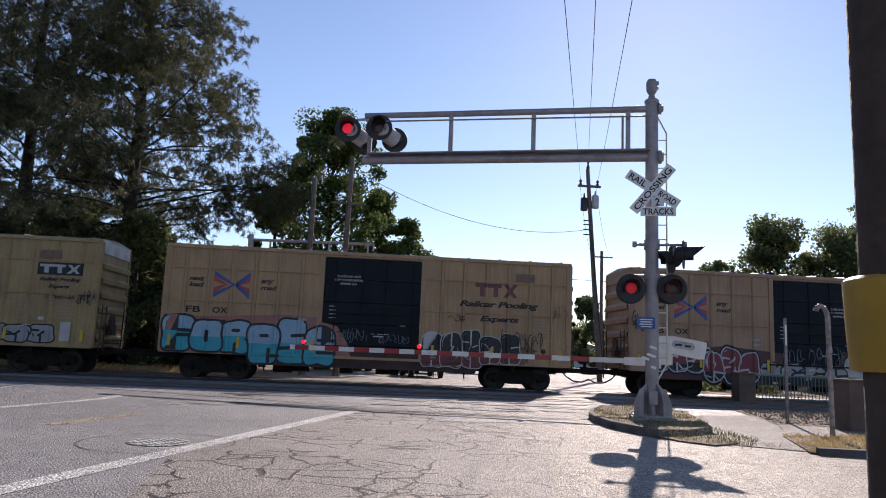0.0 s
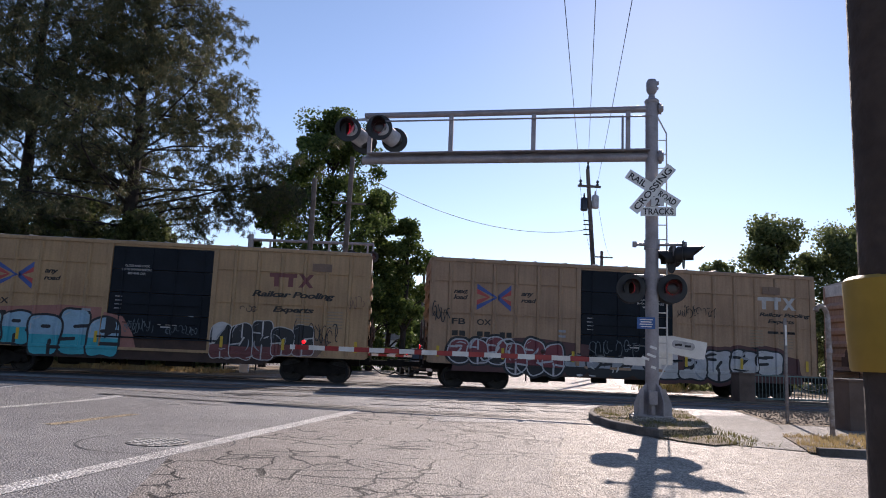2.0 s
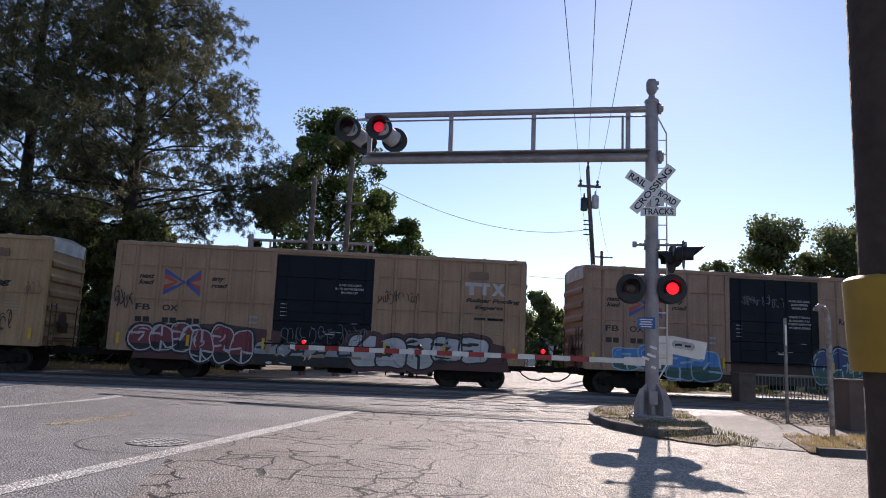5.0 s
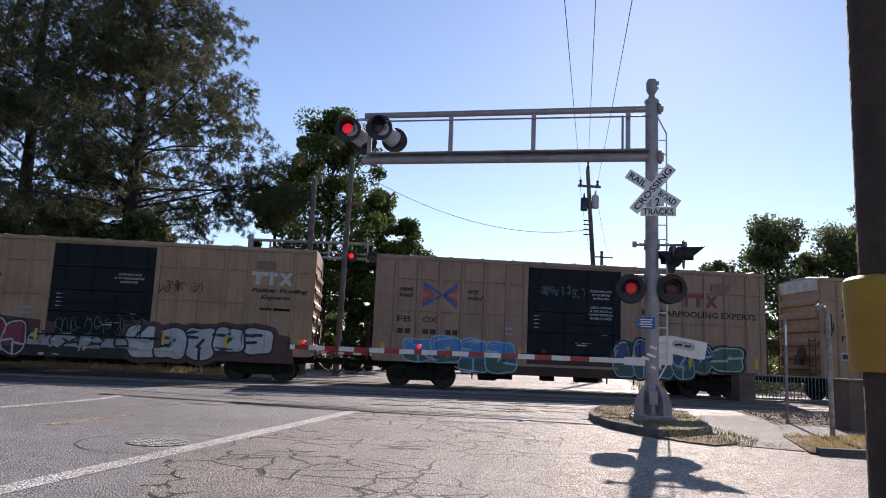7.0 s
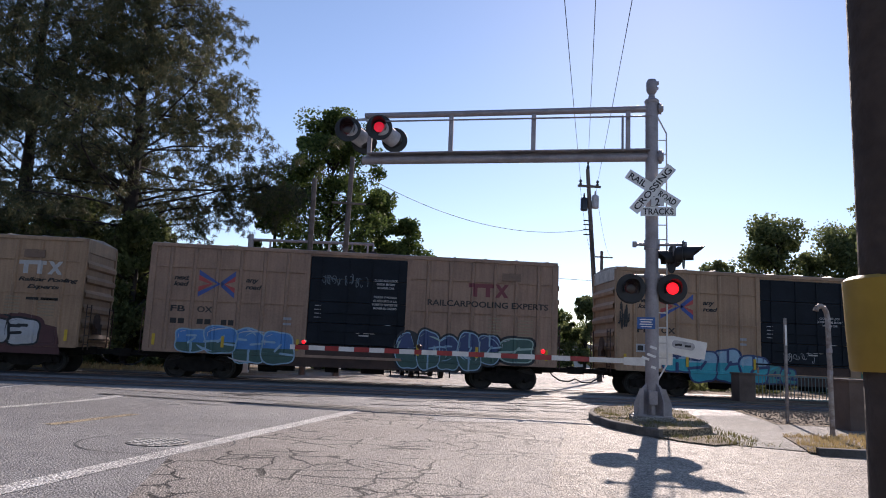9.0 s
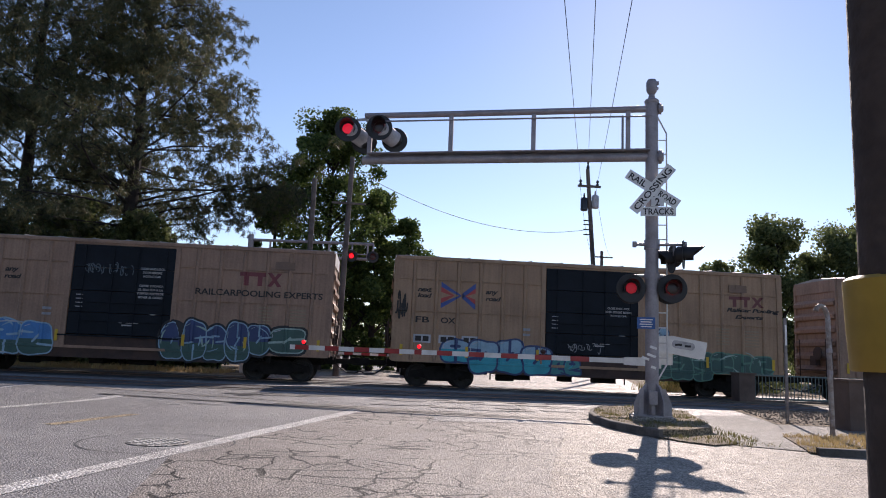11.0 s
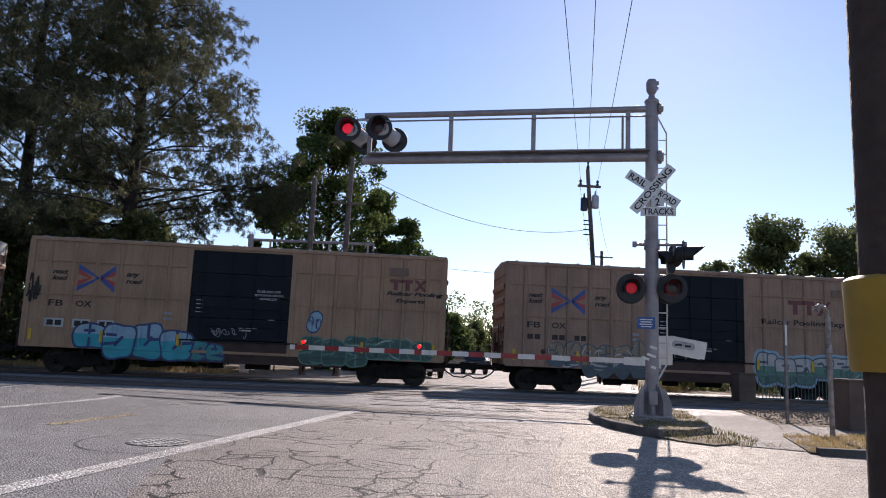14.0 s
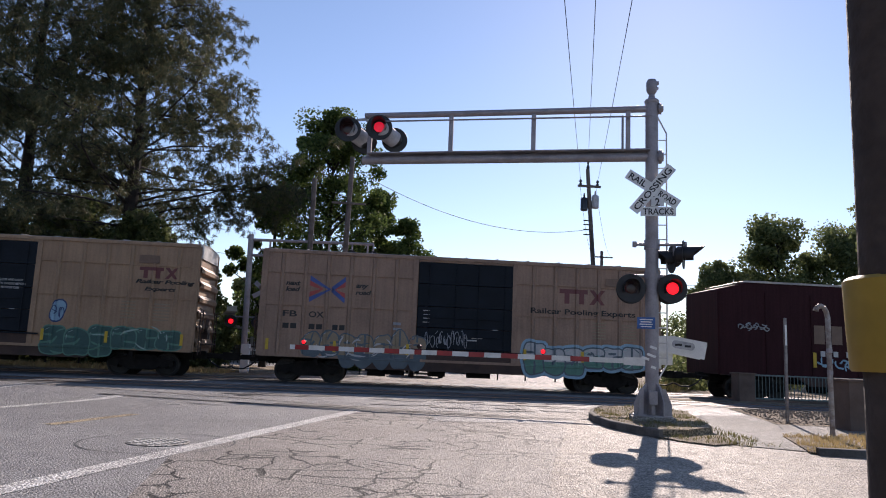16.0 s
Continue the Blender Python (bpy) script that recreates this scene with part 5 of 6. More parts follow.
def plain_lettering(car, x=1.0, number_plates=False):
    y = FACE - 0.006
    ink = PAINT["ink"]
    word("next", 0.9, 1.46, 3.7, 3.87, y, ink, car)
    word("load", 0.9, 1.46, 3.47, 3.65, y, ink, car)
    word("any", 3.58, 4.08, 3.66, 3.85, y, ink, car)
    word("road", 3.58, 4.2, 3.45, 3.63, y, ink, car)
    emblem(car, 1.82, 3.18, 3.08, 4.12)
    word("FB", 0.86, 1.4, 2.5, 2.73, y, ink, car, 0.02, 0.0)
    word("OX", 1.85, 2.42, 2.5, 2.73, y, ink, car, 0.02, 0.0)
    for a, b in ((0.86, 1.42), (1.85, 2.4), (2.75, 3.26)):
        if number_plates:
            blob([(a - 0.06, 1.72), (b + 0.06, 1.72), (b + 0.06, 2.04), (a - 0.06, 2.04)], 0.004, PAINT["white"], car, "number_panel", "white panel")
        q = 1.78 if number_plates else 2.05
        bars(car, [(a + 0.02, (a + b) / 2 - 0.03, q, 0.2), ((a + b) / 2 + 0.03, b - 0.02, q, 0.2)], FACE - 0.018, ink)
    bars(car, [(5.1, 5.4, 2.35, 0.1), (5.1, 5.4, 2.15, 0.09)], FACE - 0.01, PAINT["grey"])
    # small door notices
    white = PAINT["fadedwhite"]
    bars(car, [(6.25, 6.5, 2.95 - k * 0.15, 0.03) for k in range(4)] + [(7.9, 8.6, 1.95, 0.025), (8.0, 8.4, 1.85, 0.05), (9.0, 9.2, 2.3, 0.03)], -HALF_W - 0.032, white)
    bars(car, [(13.0, 13.55, 2.75 - k * 0.12, 0.05) for k in range(6)] + [(14.2, 14.8, 2.7 - k * 0.12, 0.05) for k in range(6)], FACE + 0.05, PAINT["seal"])
    bm = bmesh.new()
    box(bm, 13.9, FACE + 0.03, 4.42, 0.75, 0.03, 0.3)
    box(bm, 13.9, FACE + 0.0, 4.5, 0.22, 0.03, 0.16)
    part("route_board", bm, PAINT["dirt"], car)


def door_notice(car, x, z, lines, w=1.1, h=0.085):
    for i, t in enumerate(lines):
        d = w * min(1.0, len(t) / 17)
        word(t, x + (w - d) / 2, x + (w + d) / 2, z - i * (h + 0.06), z - i * (h + 0.06) + h, -HALF_W - 0.034, PAINT["fadedwhite"], car, 0.02, 0.0)


CLOSE = ["CLOSE AND LOCK", "BOTH DOORS BEFORE", "MOVING CAR"]


def build_train():
    # A: yellow car that leaves first
    a = boxcar(3, True, "yellow boxcar with a black panel mark and faded tags")
    owner_mark(a, 13.55, 15.05, 3.72, 4.05, "white", True)
    word("Railcar Pooling", 13.6, 15.1, 3.38, 3.56, FACE - 0.006, PAINT["ink"], a)
    word("Experts", 13.95, 14.7, 3.12, 3.29, FACE - 0.006, PAINT["ink"], a)
    scrawl(a, 15.05, 15.65, 2.6, 3.05, "black", 3, 18)
    scrawl(a, 13.9, 15.0, 2.75, 2.87, "black", 13, 22)
    throw_up(a, 10.0, 14.3, 1.1, 1.8, 5, "grey", "ink", 7, shine="fadedwhite", wild=8)
    bars(a, [(13.7, 13.9, 1.95, 0.12), (14.55, 14.95, 1.2, 0.7)], FACE - 0.02, PAINT["fadedwhite"])
    plain_lettering(a)
    # B: big cyan lettering
    b = boxcar(0, True, "tan boxcar with large cyan bubble-letter graffiti and black door")
    plain_lettering(b)
    blob([(0.1, 1.0), (5.9, 1.0), (5.95, 2.5), (4.4, 2.55), (2.6, 2.42), (1.4, 2.36), (0.1, 2.42)], 0.002, PAINT["pink"], b, "graffiti", "pink painted ground")
    blob([(5.9, 0.98), (7.2, 0.98), (7.0, 1.6), (6.6, 2.2), (5.9, 2.35)], 0.002, PAINT["pink"], b, "graffiti")
    throw_up(b, 0.12, 6.5, 0.66, 2.34, "CORPSE", "paleblue", "black", 2, "cyan", None, 0.52, 0.085, square=4.6)
    owner_mark(b, 11.9, 13.6, 3.62, 4.14, "maroon")
    word("Railcar Pooling", 11.3, 14.45, 3.14, 3.44, FACE - 0.006, PAINT["ink"], b)
    word("Experts", 12.12, 13.68, 2.58, 2.86, FACE - 0.006, PAINT["ink"], b)
    blob([(9.75, 1.0), (13.9, 1.0), (14.4, 1.6), (13.6, 1.75), (9.85, 1.7)], 0.002, PAINT["dirt"], b, "graffiti")
    throw_up(b, 9.9, 13.7, 0.8, 2.2, 5, "black", "fadedwhite", 11, "maroon", None, 0.4, 0.036, "grey", 14, 5.0)
    scrawl(b, 13.0, 14.6, 1.5, 2.3, "black", 15, 22, 0.014)
    scrawl(b, 10.9, 11.5, 2.6, 2.85, "black", 4, 9)
    scrawl(b, 15.0, 15.6, 2.9, 3.4, "dirt", 5, 12)
    scrawl(b, 6.7, 7.7, 1.62, 2.15, "slate", 6, 26)
    scrawl(b, 8.2, 9.4, 1.62, 1.95, "slate", 16, 26)
    door_notice(b, 6.4, 4.1, CLOSE)
    # C: white and dark red
    c = boxcar(1, False, "tan boxcar with white and dark red graffiti along its foot")
    plain_lettering(c)
    blob([(0.9, 0.7), (6.2, 0.7), (6.4, 1.9), (4.0, 2.1), (1.2, 1.9)], 0.002, PAINT["darkred"], c, "graffiti")
    blob([(9.7, 0.7), (15.2, 0.7), (15.0, 1.7), (13.5, 2.0), (9.9, 1.95)], 0.002, PAINT["darkred"], c, "graffiti")
    throw_up(c, 0.8, 5.3, 0.66, 2.05, 6, "fadedred", "white", 21, "black", "black", 0.3, 0.05, "white", 18, 2.6)
    throw_up(c, 5.4, 9.0, 0.68, 1.5, 4, "grey", "black", 22, "black", None, 0.45, 0.06, "fadedwhite", 14, 2.4)
    throw_up(c, 9.0, 14.3, 0.7, 2.05, 5, "white", "black", 25, "fadedwhite", "darkred", 0.4, 0.075, "grey", 10)
    scrawl(c, 6.3, 9.7, 1.5, 2.2, "slate", 28, 40, 0.014)
    owner_mark(c, 13.35, 14.95, 3.66, 4.16, "fadedwhite")
    word("Railcar Pooling", 13.4, 15.56, 3.33, 3.53, FACE - 0.006, PAINT["ink"], c)
    word("Experts", 13.75, 14.9, 3.06, 3.26, FACE - 0.006, PAINT["ink"], c)
    bars(c, [(13.75, 14.2, 2.68, 0.1), (14.28, 14.9, 2.68, 0.1)], FACE - 0.008, PAINT["ink"])
    scrawl(c, 9.95, 11.5, 3.15, 3.66, "ink", 8, 26)
    scrawl(c, 0.1, 0.75, 2.6, 3.3, "black", 9, 14, 0.018)
    door_notice(c, 8.3, 3.75, CLOSE)
    # D: blue and green
    d = boxcar(2, True, "tan boxcar with blue and green bubble graffiti")
    plain_lettering(d)
    throw_up(d, 1.2, 5.5, 0.66, 2.02, 4, "blue", "paleblue", 31, "darkgreen", None, 0.46, 0.055, "white", 6)
    throw_up(d, 9.5, 13.5, 0.7, 2.1, 5, "navy", "paleblue", 33, "darkgreen", "black", 0.46, 0.045, "mint", 12, 3.0)
    throw_up(d, 13.55, 14.75, 1.1, 2.05, 1, "darkgreen", "mint", 35, None, "black")
    scrawl(d, 6.5, 8.3, 3.75, 4.2, "slate", 36, 34, 0.014)
    owner_mark(d, 12.2, 13.8, 3.6, 4.12, "fadedred")
    word("RAILCARPOOLING EXPERTS", 10.6, 15.4, 3.18, 3.42, FACE - 0.006, PAINT["ink"], d, 0.02, 0.0)
    door_notice(d, 8.4, 4.0, ["CLOSE AND LOCK", "DOOR BEFORE", "MOVING CAR"])
    door_notice(d, 8.4, 3.35, ["CIERRE Y PONGA", "EL SEGURO A LA", "PUERTA ANTES DE", "MOVER EL CARRO"])
    # E: cyan letters, white number panels
    e = boxcar(1, True, "tan boxcar with cyan and green graffiti and white number panels")
    plain_lettering(e, number_plates=True)
    throw_up(e, 1.95, 6.2, 0.66, 1.95, 4, "paleblue", "navy", 44, "cyan", None, 0.62, 0.075)
    throw_up(e, 6.2, 7.4, 0.68, 1.4, 2, "teal", "navy", 46, None, None, 0.5, 0.06, "cyan", 4)
    throw_up(e, 10.3, 15.3, 0.7, 1.85, 6, "darkgreen", "green", 47, None, None, 0.5, 0.05, "mint", 10)
    scrawl(e, 0.06, 0.5, 2.5, 3.6, "ink", 43, 16, 0.03)
    scrawl(e, 6.9, 8.2, 1.6, 1.95, "grey", 45, 20)
    blob(capsule(10.7, 2.15, 10.8, 2.5, 0.27), 0.002, PAINT["navy"], e, "graffiti")
    sprayed([capsule(10.7, 2.17, 10.8, 2.48, 0.23)], 0.006, PAINT["paleblue"], e)
    scrawl(e, 10.55, 10.95, 2.05, 2.5, "navy", 49, 6, 0.014)
    owner_mark(e, 13.55, 15.0, 3.7, 4.12, "maroon")
    word("Railcar Pooling", 13.45, 15.66, 3.45, 3.65, FACE - 0.006, PAINT["ink"], e)
    word("Experts", 13.8, 14.97, 3.18, 3.37, FACE - 0.006, PAINT["ink"], e)
    door_notice(e, 8.4, 3.35, CLOSE)
    # F: pale outlined letters
    f = boxcar(2, False, "weathered tan boxcar with pale blue-grey outlined graffiti")
    plain_lettering(f)
    throw_up(f, 1.7, 6.4, 0.66, 2.05, 7, "seal", "slate", 51, "slate", None, 0.38, 0.05, "fadedwhite", 34, 2.4)
    throw_up(f, 10.3, 15.0, 0.7, 1.85, 6, "fadedwhite", "slate", 52, "green", "paleblue", 0.5, 0.06, "mint", 8)
    scrawl(f, 6.3, 8.0, 1.55, 2.2, "grey", 53, 34)
    owner_mark(f, 11.65, 13.5, 3.5, 4.08, "maroon")
    word("Railcar Pooling Experts", 10.5, 14.75, 3.0, 3.28, FACE - 0.006, PAINT["ink"], f, 0.02, 0.0)
    # G: maroon hopper-like car, lower, with sloped shoulders
    g = thing("maroon_freight_car", pose(0, TRACK_Y, 0), "dull maroon smooth-sided freight car with scrawled white tags", "freight car")
    prof = [(0.0, 0.98), (CAR_L, 0.98), (CAR_L, 4.4), (CAR_L - 1.2, 4.72), (1.2, 4.72), (0.0, 4.4)]
    bm = bmesh.new()
    prism(bm, prof, -HALF_W, HALF_W)
    part("body", bm, MAROON, g)
    bm = bmesh.new()
    box(bm, 0, -HALF_W - 0.015, 2.7, 0.08, 0.04, 3.3)
    me = mesh_of(bm, "rib", MAROON)
    for x in np.linspace(0.1, CAR_L - 0.1, 9):
        shared("rib", me, g).location = (float(x), 0, 0)
    bm = bmesh.new()
    prism(bm, [(0.9, 4.72), (CAR_L - 0.9, 4.72), (CAR_L - 1.2, 4.8), (1.2, 4.8)], -HALF_W - 0.04, HALF_W + 0.04)
    part("roof", bm, ROOF_PAINT, g)
    for k in ("underframe", "side_sill"):
        shared(k, COMMON[k], g)
    wheels_under(g, CAR_L, 1.95)
    bars(g, [(4.05 + i * 0.75, 4.5 + i * 0.75, 2.35, 0.75) for i in range(3)], -HALF_W - 0.045, PAINT["dirt"])
    bars(g, [(4.3 + i * 0.55, 4.5 + i * 0.55, 1.85, 0.22) for i in range(5)], -HALF_W - 0.045, PAINT["fadedwhite"])
    bm = bmesh.new()
    for x in (4.05, 6.6, 8.9):
        box(bm, x, -HALF_W - 0.045, 1.7, 0.14, 0.006, 0.6)
    part("reflector", bm, PAINT["yellow"], g)
    scrawl(g, 0.8, 2.2, 2.8, 3.1, "grey", 61, 16, 0.02)
    scrawl(g, 4.3, 8.8, 1.2, 1.9, "paleblue", 62, 26, 0.035)
    TRAIN.append(g)


# ---- trees ----


def limb(bm, pts, r0, r1, seg=7):
    n = len(pts) - 1
    for i, (a, b) in enumerate(zip(pts, pts[1:])):
        tube(bm, a, b, r0 + (r1 - r0) * i / n, r0 + (r1 - r0) * (i + 1) / n, seg, caps=i in (0, n - 1))


def leaf_mesh(name, centres, radii, per, size, material, seed, droop=0.0):
    """A crown: clumps of single pointed leaves round the given centres."""
    rng = np.random.RandomState(seed)
    c = np.repeat(np.asarray(centres), per, 0)
    r = np.repeat(np.asarray(radii), per)
    d = rng.normal(size=c.shape)
    d /= np.linalg.norm(d, axis=1)[:, None]
    p = c + d * (r * rng.uniform(0.15, 1.0, len(r)) ** 0.6)[:, None] * (1, 1, 0.8)
    a = rng.normal(size=c.shape)
    a[:, 2] -= droop
    a /= np.linalg.norm(a, axis=1)[:, None]
    b = np.cross(a, rng.normal(size=c.shape))
    b /= np.linalg.norm(b, axis=1)[:, None]
    s = (size * rng.uniform(0.6, 1.3, len(r)))[:, None]
    v = np.stack([p - a * s * 0.5, p + b * s * 0.33, p + a * s * 0.5, p - b * s * 0.33], 1).reshape(-1, 3)
    f = np.arange(len(v)).reshape(-1, 4)
    me = bpy.data.meshes.new(name)
    me.vertices.add(len(v))
    me.vertices.foreach_set("co", v.ravel())
    me.loops.add(len(v))
    me.loops.foreach_set("vertex_index", f.ravel())
    me.polygons.add(len(f))
    me.polygons.foreach_set("loop_start", np.arange(0, len(v), 4))
    me.update(calc_edges=True)
    me.materials.append(material)
    return me


def broad_tree(x, y, height, radius, material, seed, label, foot=0.25, leaf=0.22, clumps=90, per=260, centres=None, trunk=0.25):
    rng = random.Random(seed)
    t = thing("tree", pose(x, y, -0.05), label, "tree", "trees")
    bm = bmesh.new()
    limb(bm, [Vector((0, 0, 0)), Vector((0.1, 0, height * 0.3)), Vector((0.2, 0.1, height * 0.6)), Vector((0.1, 0, height * 0.9))], trunk, 0.05, 9)
    cs, rs = [], []
    for i in range(clumps):
        h = rng.uniform(foot, 1.0)
        q = (h - foot) / (1 - foot)
        w = radius * (0.55 + 0.6 * math.sin(math.pi * min(1, 0.18 + q * 0.8))) * (1.0 - 0.55 * q)
        a, k = rng.uniform(0, 6.283), math.sqrt(rng.random())
        p = Vector((math.cos(a) * w * k, math.sin(a) * w * k, h * height - 0.3))
        p += Vector((rng.uniform(-1, 1), rng.uniform(-1, 1), rng.uniform(-1, 1))) * radius * 0.12
        cs.append(p)
        rs.append(radius * rng.uniform(0.12, 0.32))
        if i % 3 == 0:
            z0 = max(height * 0.2, p.z - w * k * 0.9)
            limb(bm, [Vector((0.1, 0, z0)), Vector((p.x * 0.5, p.y * 0.5, (z0 + p.z) / 2 + 0.2)), p], trunk * 0.3, 0.02, 5)
    part("trunk", bm, BARK, t)
    part("crown", leaf_mesh("crown", [tuple(c) for c in cs], rs, per, leaf, material, seed), material, t)
    return t


def pine_tree(x, y, height, seed, label, reach, foot=6.5, count=70, side=None, trunk=0.5, tufts=55):
    """A long-needled pine: whorls of limbs, each set with drooping tufts of needles."""
    rng = random.Random(seed)
    nr = np.random.RandomState(seed)
    t = thing("pine_tree", pose(x, y, -0.05), label, "tree", "pine trees")
    bm = bmesh.new()
    limb(bm, [Vector((0, 0, 0)), Vector((0.15, 0, height * 0.35)), Vector((0.0, 0.1, height * 0.7)), Vector((0.1, 0, height))], trunk, 0.06, 10)
    tips = []
    for i in range(count):
        q = (i + rng.random()) / count
        z = foot + (height - foot) * q
        a = i * 2.399 + rng.uniform(-0.5, 0.5)
        r = reach(z) * rng.uniform(0.7, 1.04)
        up = rng.uniform(-0.1, 0.6)
        r *= 1 - 0.3 * max(0.0, up)
        ps = []
        for k in range(6):
            u = k / 5
            ps.append(Vector((math.cos(a + 0.2 * math.sin(u * 3 + i)) * r * u, math.sin(a + 0.2 * math.sin(u * 3 + i)) * r * u, z + r * up * u - 0.06 * r * u * u + 0.15 * math.sin(u * 5 + i))))
        limb(bm, ps, 0.022 + 0.006 * r, 0.008, 5)
        for _ in range(int(tufts * (0.35 + r / 8.0) / 9)):
            u = rng.uniform(0.25, 1.0) ** 0.75
            k = min(4, int(u * 5))
            p = ps[k].lerp(ps[k + 1], u * 5 - k)
            s = 0.17 * r * (1.15 - 0.6 * u) + 0.3
            q2 = p + Vector((rng.uniform(-1.5, 1.5) * s, rng.uniform(-1.5, 1.5) * s, rng.uniform(-0.8, 0.65) * s))
            if _ % 2 == 0:
                tube(bm, p, q2, 0.02, 0.008, 3, False)
            w = rng.uniform(0.13, 0.26)
            for _k in range(9):
                q3 = q2 + Vector((rng.gauss(0, w), rng.gauss(0, w), rng.gauss(-0.1, w * 0.9)))
                tips.append((tuple(q3), tuple((q3 - q2).normalized())))
    part("trunk", bm, BARK, t)
    c = np.array([p for p, _ in tips])
    o = np.array([d for _, d in tips])
    per = 16
    C, O = np.repeat(c, per, 0), np.repeat(o, per, 0)
    d = nr.normal(size=C.shape) * 0.7 + O * 0.5
    d[:, 2] -= 0.6
    d /= np.linalg.norm(d, axis=1)[:, None]
    s = nr.uniform(0.16, 0.34, len(C))[:, None]
    b = np.cross(d, nr.normal(size=C.shape))
    b /= np.linalg.norm(b, axis=1)[:, None]
    base = C + nr.normal(size=C.shape) * 0.05
    v = np.stack([base - b * 0.019, base + d * s + b * 0.006, base + b * 0.019 + d * 0.02], 1).reshape(-1, 3)
    me = bpy.data.meshes.new("crown")
    me.vertices.add(len(v))
    me.vertices.foreach_set("co", v.ravel())
    me.loops.add(len(v))
    me.loops.foreach_set("vertex_index", np.arange(len(v)))
    me.polygons.add(len(v) // 3)
    me.polygons.foreach_set("loop_start", np.arange(0, len(v), 3))
    me.update(calc_edges=True)
    me.materials.append(PINE_NEEDLES)
    part("crown", me, PINE_NEEDLES, t)
    return t


def build_trees():
    pine_tree(-14.3, 40, 27, 3, "tall drooping pine with browning needles behind the tracks", lambda z: float(np.interp(z, [7, 8.5, 10, 11.5, 13, 14.8, 17.4, 21.4, 27], [7.8, 11.2, 12.2, 10.4, 7.4, 7.2, 6.3, 5.2, 1.8])), 7.0, 115, tufts=150)
    pine_tree(-21.0, 42, 27, 5, "tall dense pine behind the tracks", lambda z: 7.6 - 0.2 * abs(z - 10), 5.0, 90, tufts=150)
    pine_tree(-27.5, 45, 25, 8, "tall dense pine behind the tracks", lambda z: 7.0 - 0.2 * abs(z - 9), 4.0, 50, tufts=92)
    broad_tree(-3.9, 46, 17.0, 4.4, GREEN_LEAVES, 11, "bushy green street tree with a pointed crown", 0.3, 0.21, 120, 360)
    broad_tree(1.35, 48, 10.2, 2.5, GREEN_LEAVES, 12, "small bright green tree beside a larger one", 0.3, 0.22, 60, 260)
    broad_tree(-0.75, 48.5, 12.4, 2.4, GREEN_LEAVES, 33, "bushy green street tree", 0.3, 0.22, 70, 260)
    broad_tree(-7.5, 47, 12.5, 2.8, GREEN_LEAVES, 13, "bushy green street tree", 0.2, 0.24, 70, 260)
    broad_tree(-2.3, 48, 8.6, 2.3, GREEN_LEAVES, 28, "bushy green tree leafing down to the ground", 0.03, 0.24, 70, 230)
    broad_tree(0.4, 52, 8.0, 2.0, GREEN_LEAVES, 29, "bushy green tree leafing down to the ground", 0.03, 0.26, 60, 220)
    broad_tree(34.6, 60, 14.3, 4.8, OLIVE_LEAVES, 14, "rounded dark green tree beyond the tracks", 0.2, 0.3, 150, 170)
    broad_tree(40.5, 60, 14.0, 5.2, OLIVE_LEAVES, 15, "olive-green tree beyond the tracks", 0.15, 0.3, 140, 170)
    broad_tree(46.2, 58, 15.2, 5.2, OLIVE_LEAVES, 16, "green tree beyond the tracks", 0.15, 0.3, 130, 170)
    broad_tree(31.2, 40, 15.4, 3.1, OLIVE_LEAVES, 61, "loose-crowned tree beside the tracks", 0.5, 0.26, 50, 110)
    broad_tree(30.0, 62, 10.6, 3.4, OLIVE_LEAVES, 17, "low olive-green tree beyond the tracks", 0.1, 0.3, 90, 230)
    broad_tree(5.2, 88, 9.4, 3.2, GREEN_LEAVES, 18, "rounded street tree far down the road", 0.2, 0.4, 60, 180)
    broad_tree(9.5, 98, 7.0, 3.4, OLIVE_LEAVES, 19, "low street tree far down the road", 0.1, 0.4, 50, 180)
    broad_tree(26.5, 92, 9.6, 3.4, OLIVE_LEAVES, 20, "rounded tree far down the street", 0.12, 0.4, 60, 180)
    broad_tree(20.0, 90, 9.6, 3.0, OLIVE_LEAVES, 24, "rounded tree far down the street", 0.1, 0.4, 60, 180)
    broad_tree(23.4, 96, 8.0, 2.8, GREEN_LEAVES, 25, "bushy tree far down the street", 0.05, 0.4, 50, 180)
    broad_tree(8.4, 86, 6.0, 2.6, GREEN_LEAVES, 26, "low bushy tree far down the street", 0.05, 0.4, 50, 180)
    broad_tree(13.0, 105, 6.0, 4.0, OLIVE_LEAVES, 27, "low bushy tree far down the street", 0.05, 0.4, 50, 180)
    broad_tree(33, 95, 8.6, 4.5, GREEN_LEAVES, 22, "bushy tree far down the street", 0.1, 0.4, 60, 180)
    broad_tree(-12.5, 68, 8.5, 2.6, OLIVE_LEAVES, 23, "loose-crowned tree beside the low building", 0.3, 0.3, 40, 160)
    for i, (bx, by, bh, br) in enumerate(((-13.4, 39, 8.2, 2.8), (-17.0, 40, 9.0, 3.0), (-21, 41, 8, 3.2), (-26, 42, 8, 3.4), (-31, 43, 8, 3.5), (-10.9, 42, 5.9, 2.4), (-14.6, 44, 9.0, 3.0))):
        broad_tree(bx, by, bh, br, OLIVE_LEAVES, 50 + i, "dense dark green shrub under the pines", 0.02, 0.26, 110, 230)
    rng = random.Random(77)
    cs = [(rng.uniform(14.5, 75), rng.uniform(35, 38.5), rng.uniform(0.1, 1.5)) for _ in range(260)]
    hedge = new("hedge", leaf_mesh("hedge", cs, [rng.uniform(0.5, 0.9) for _ in cs], 130, 0.2, OLIVE_LEAVES, 78))
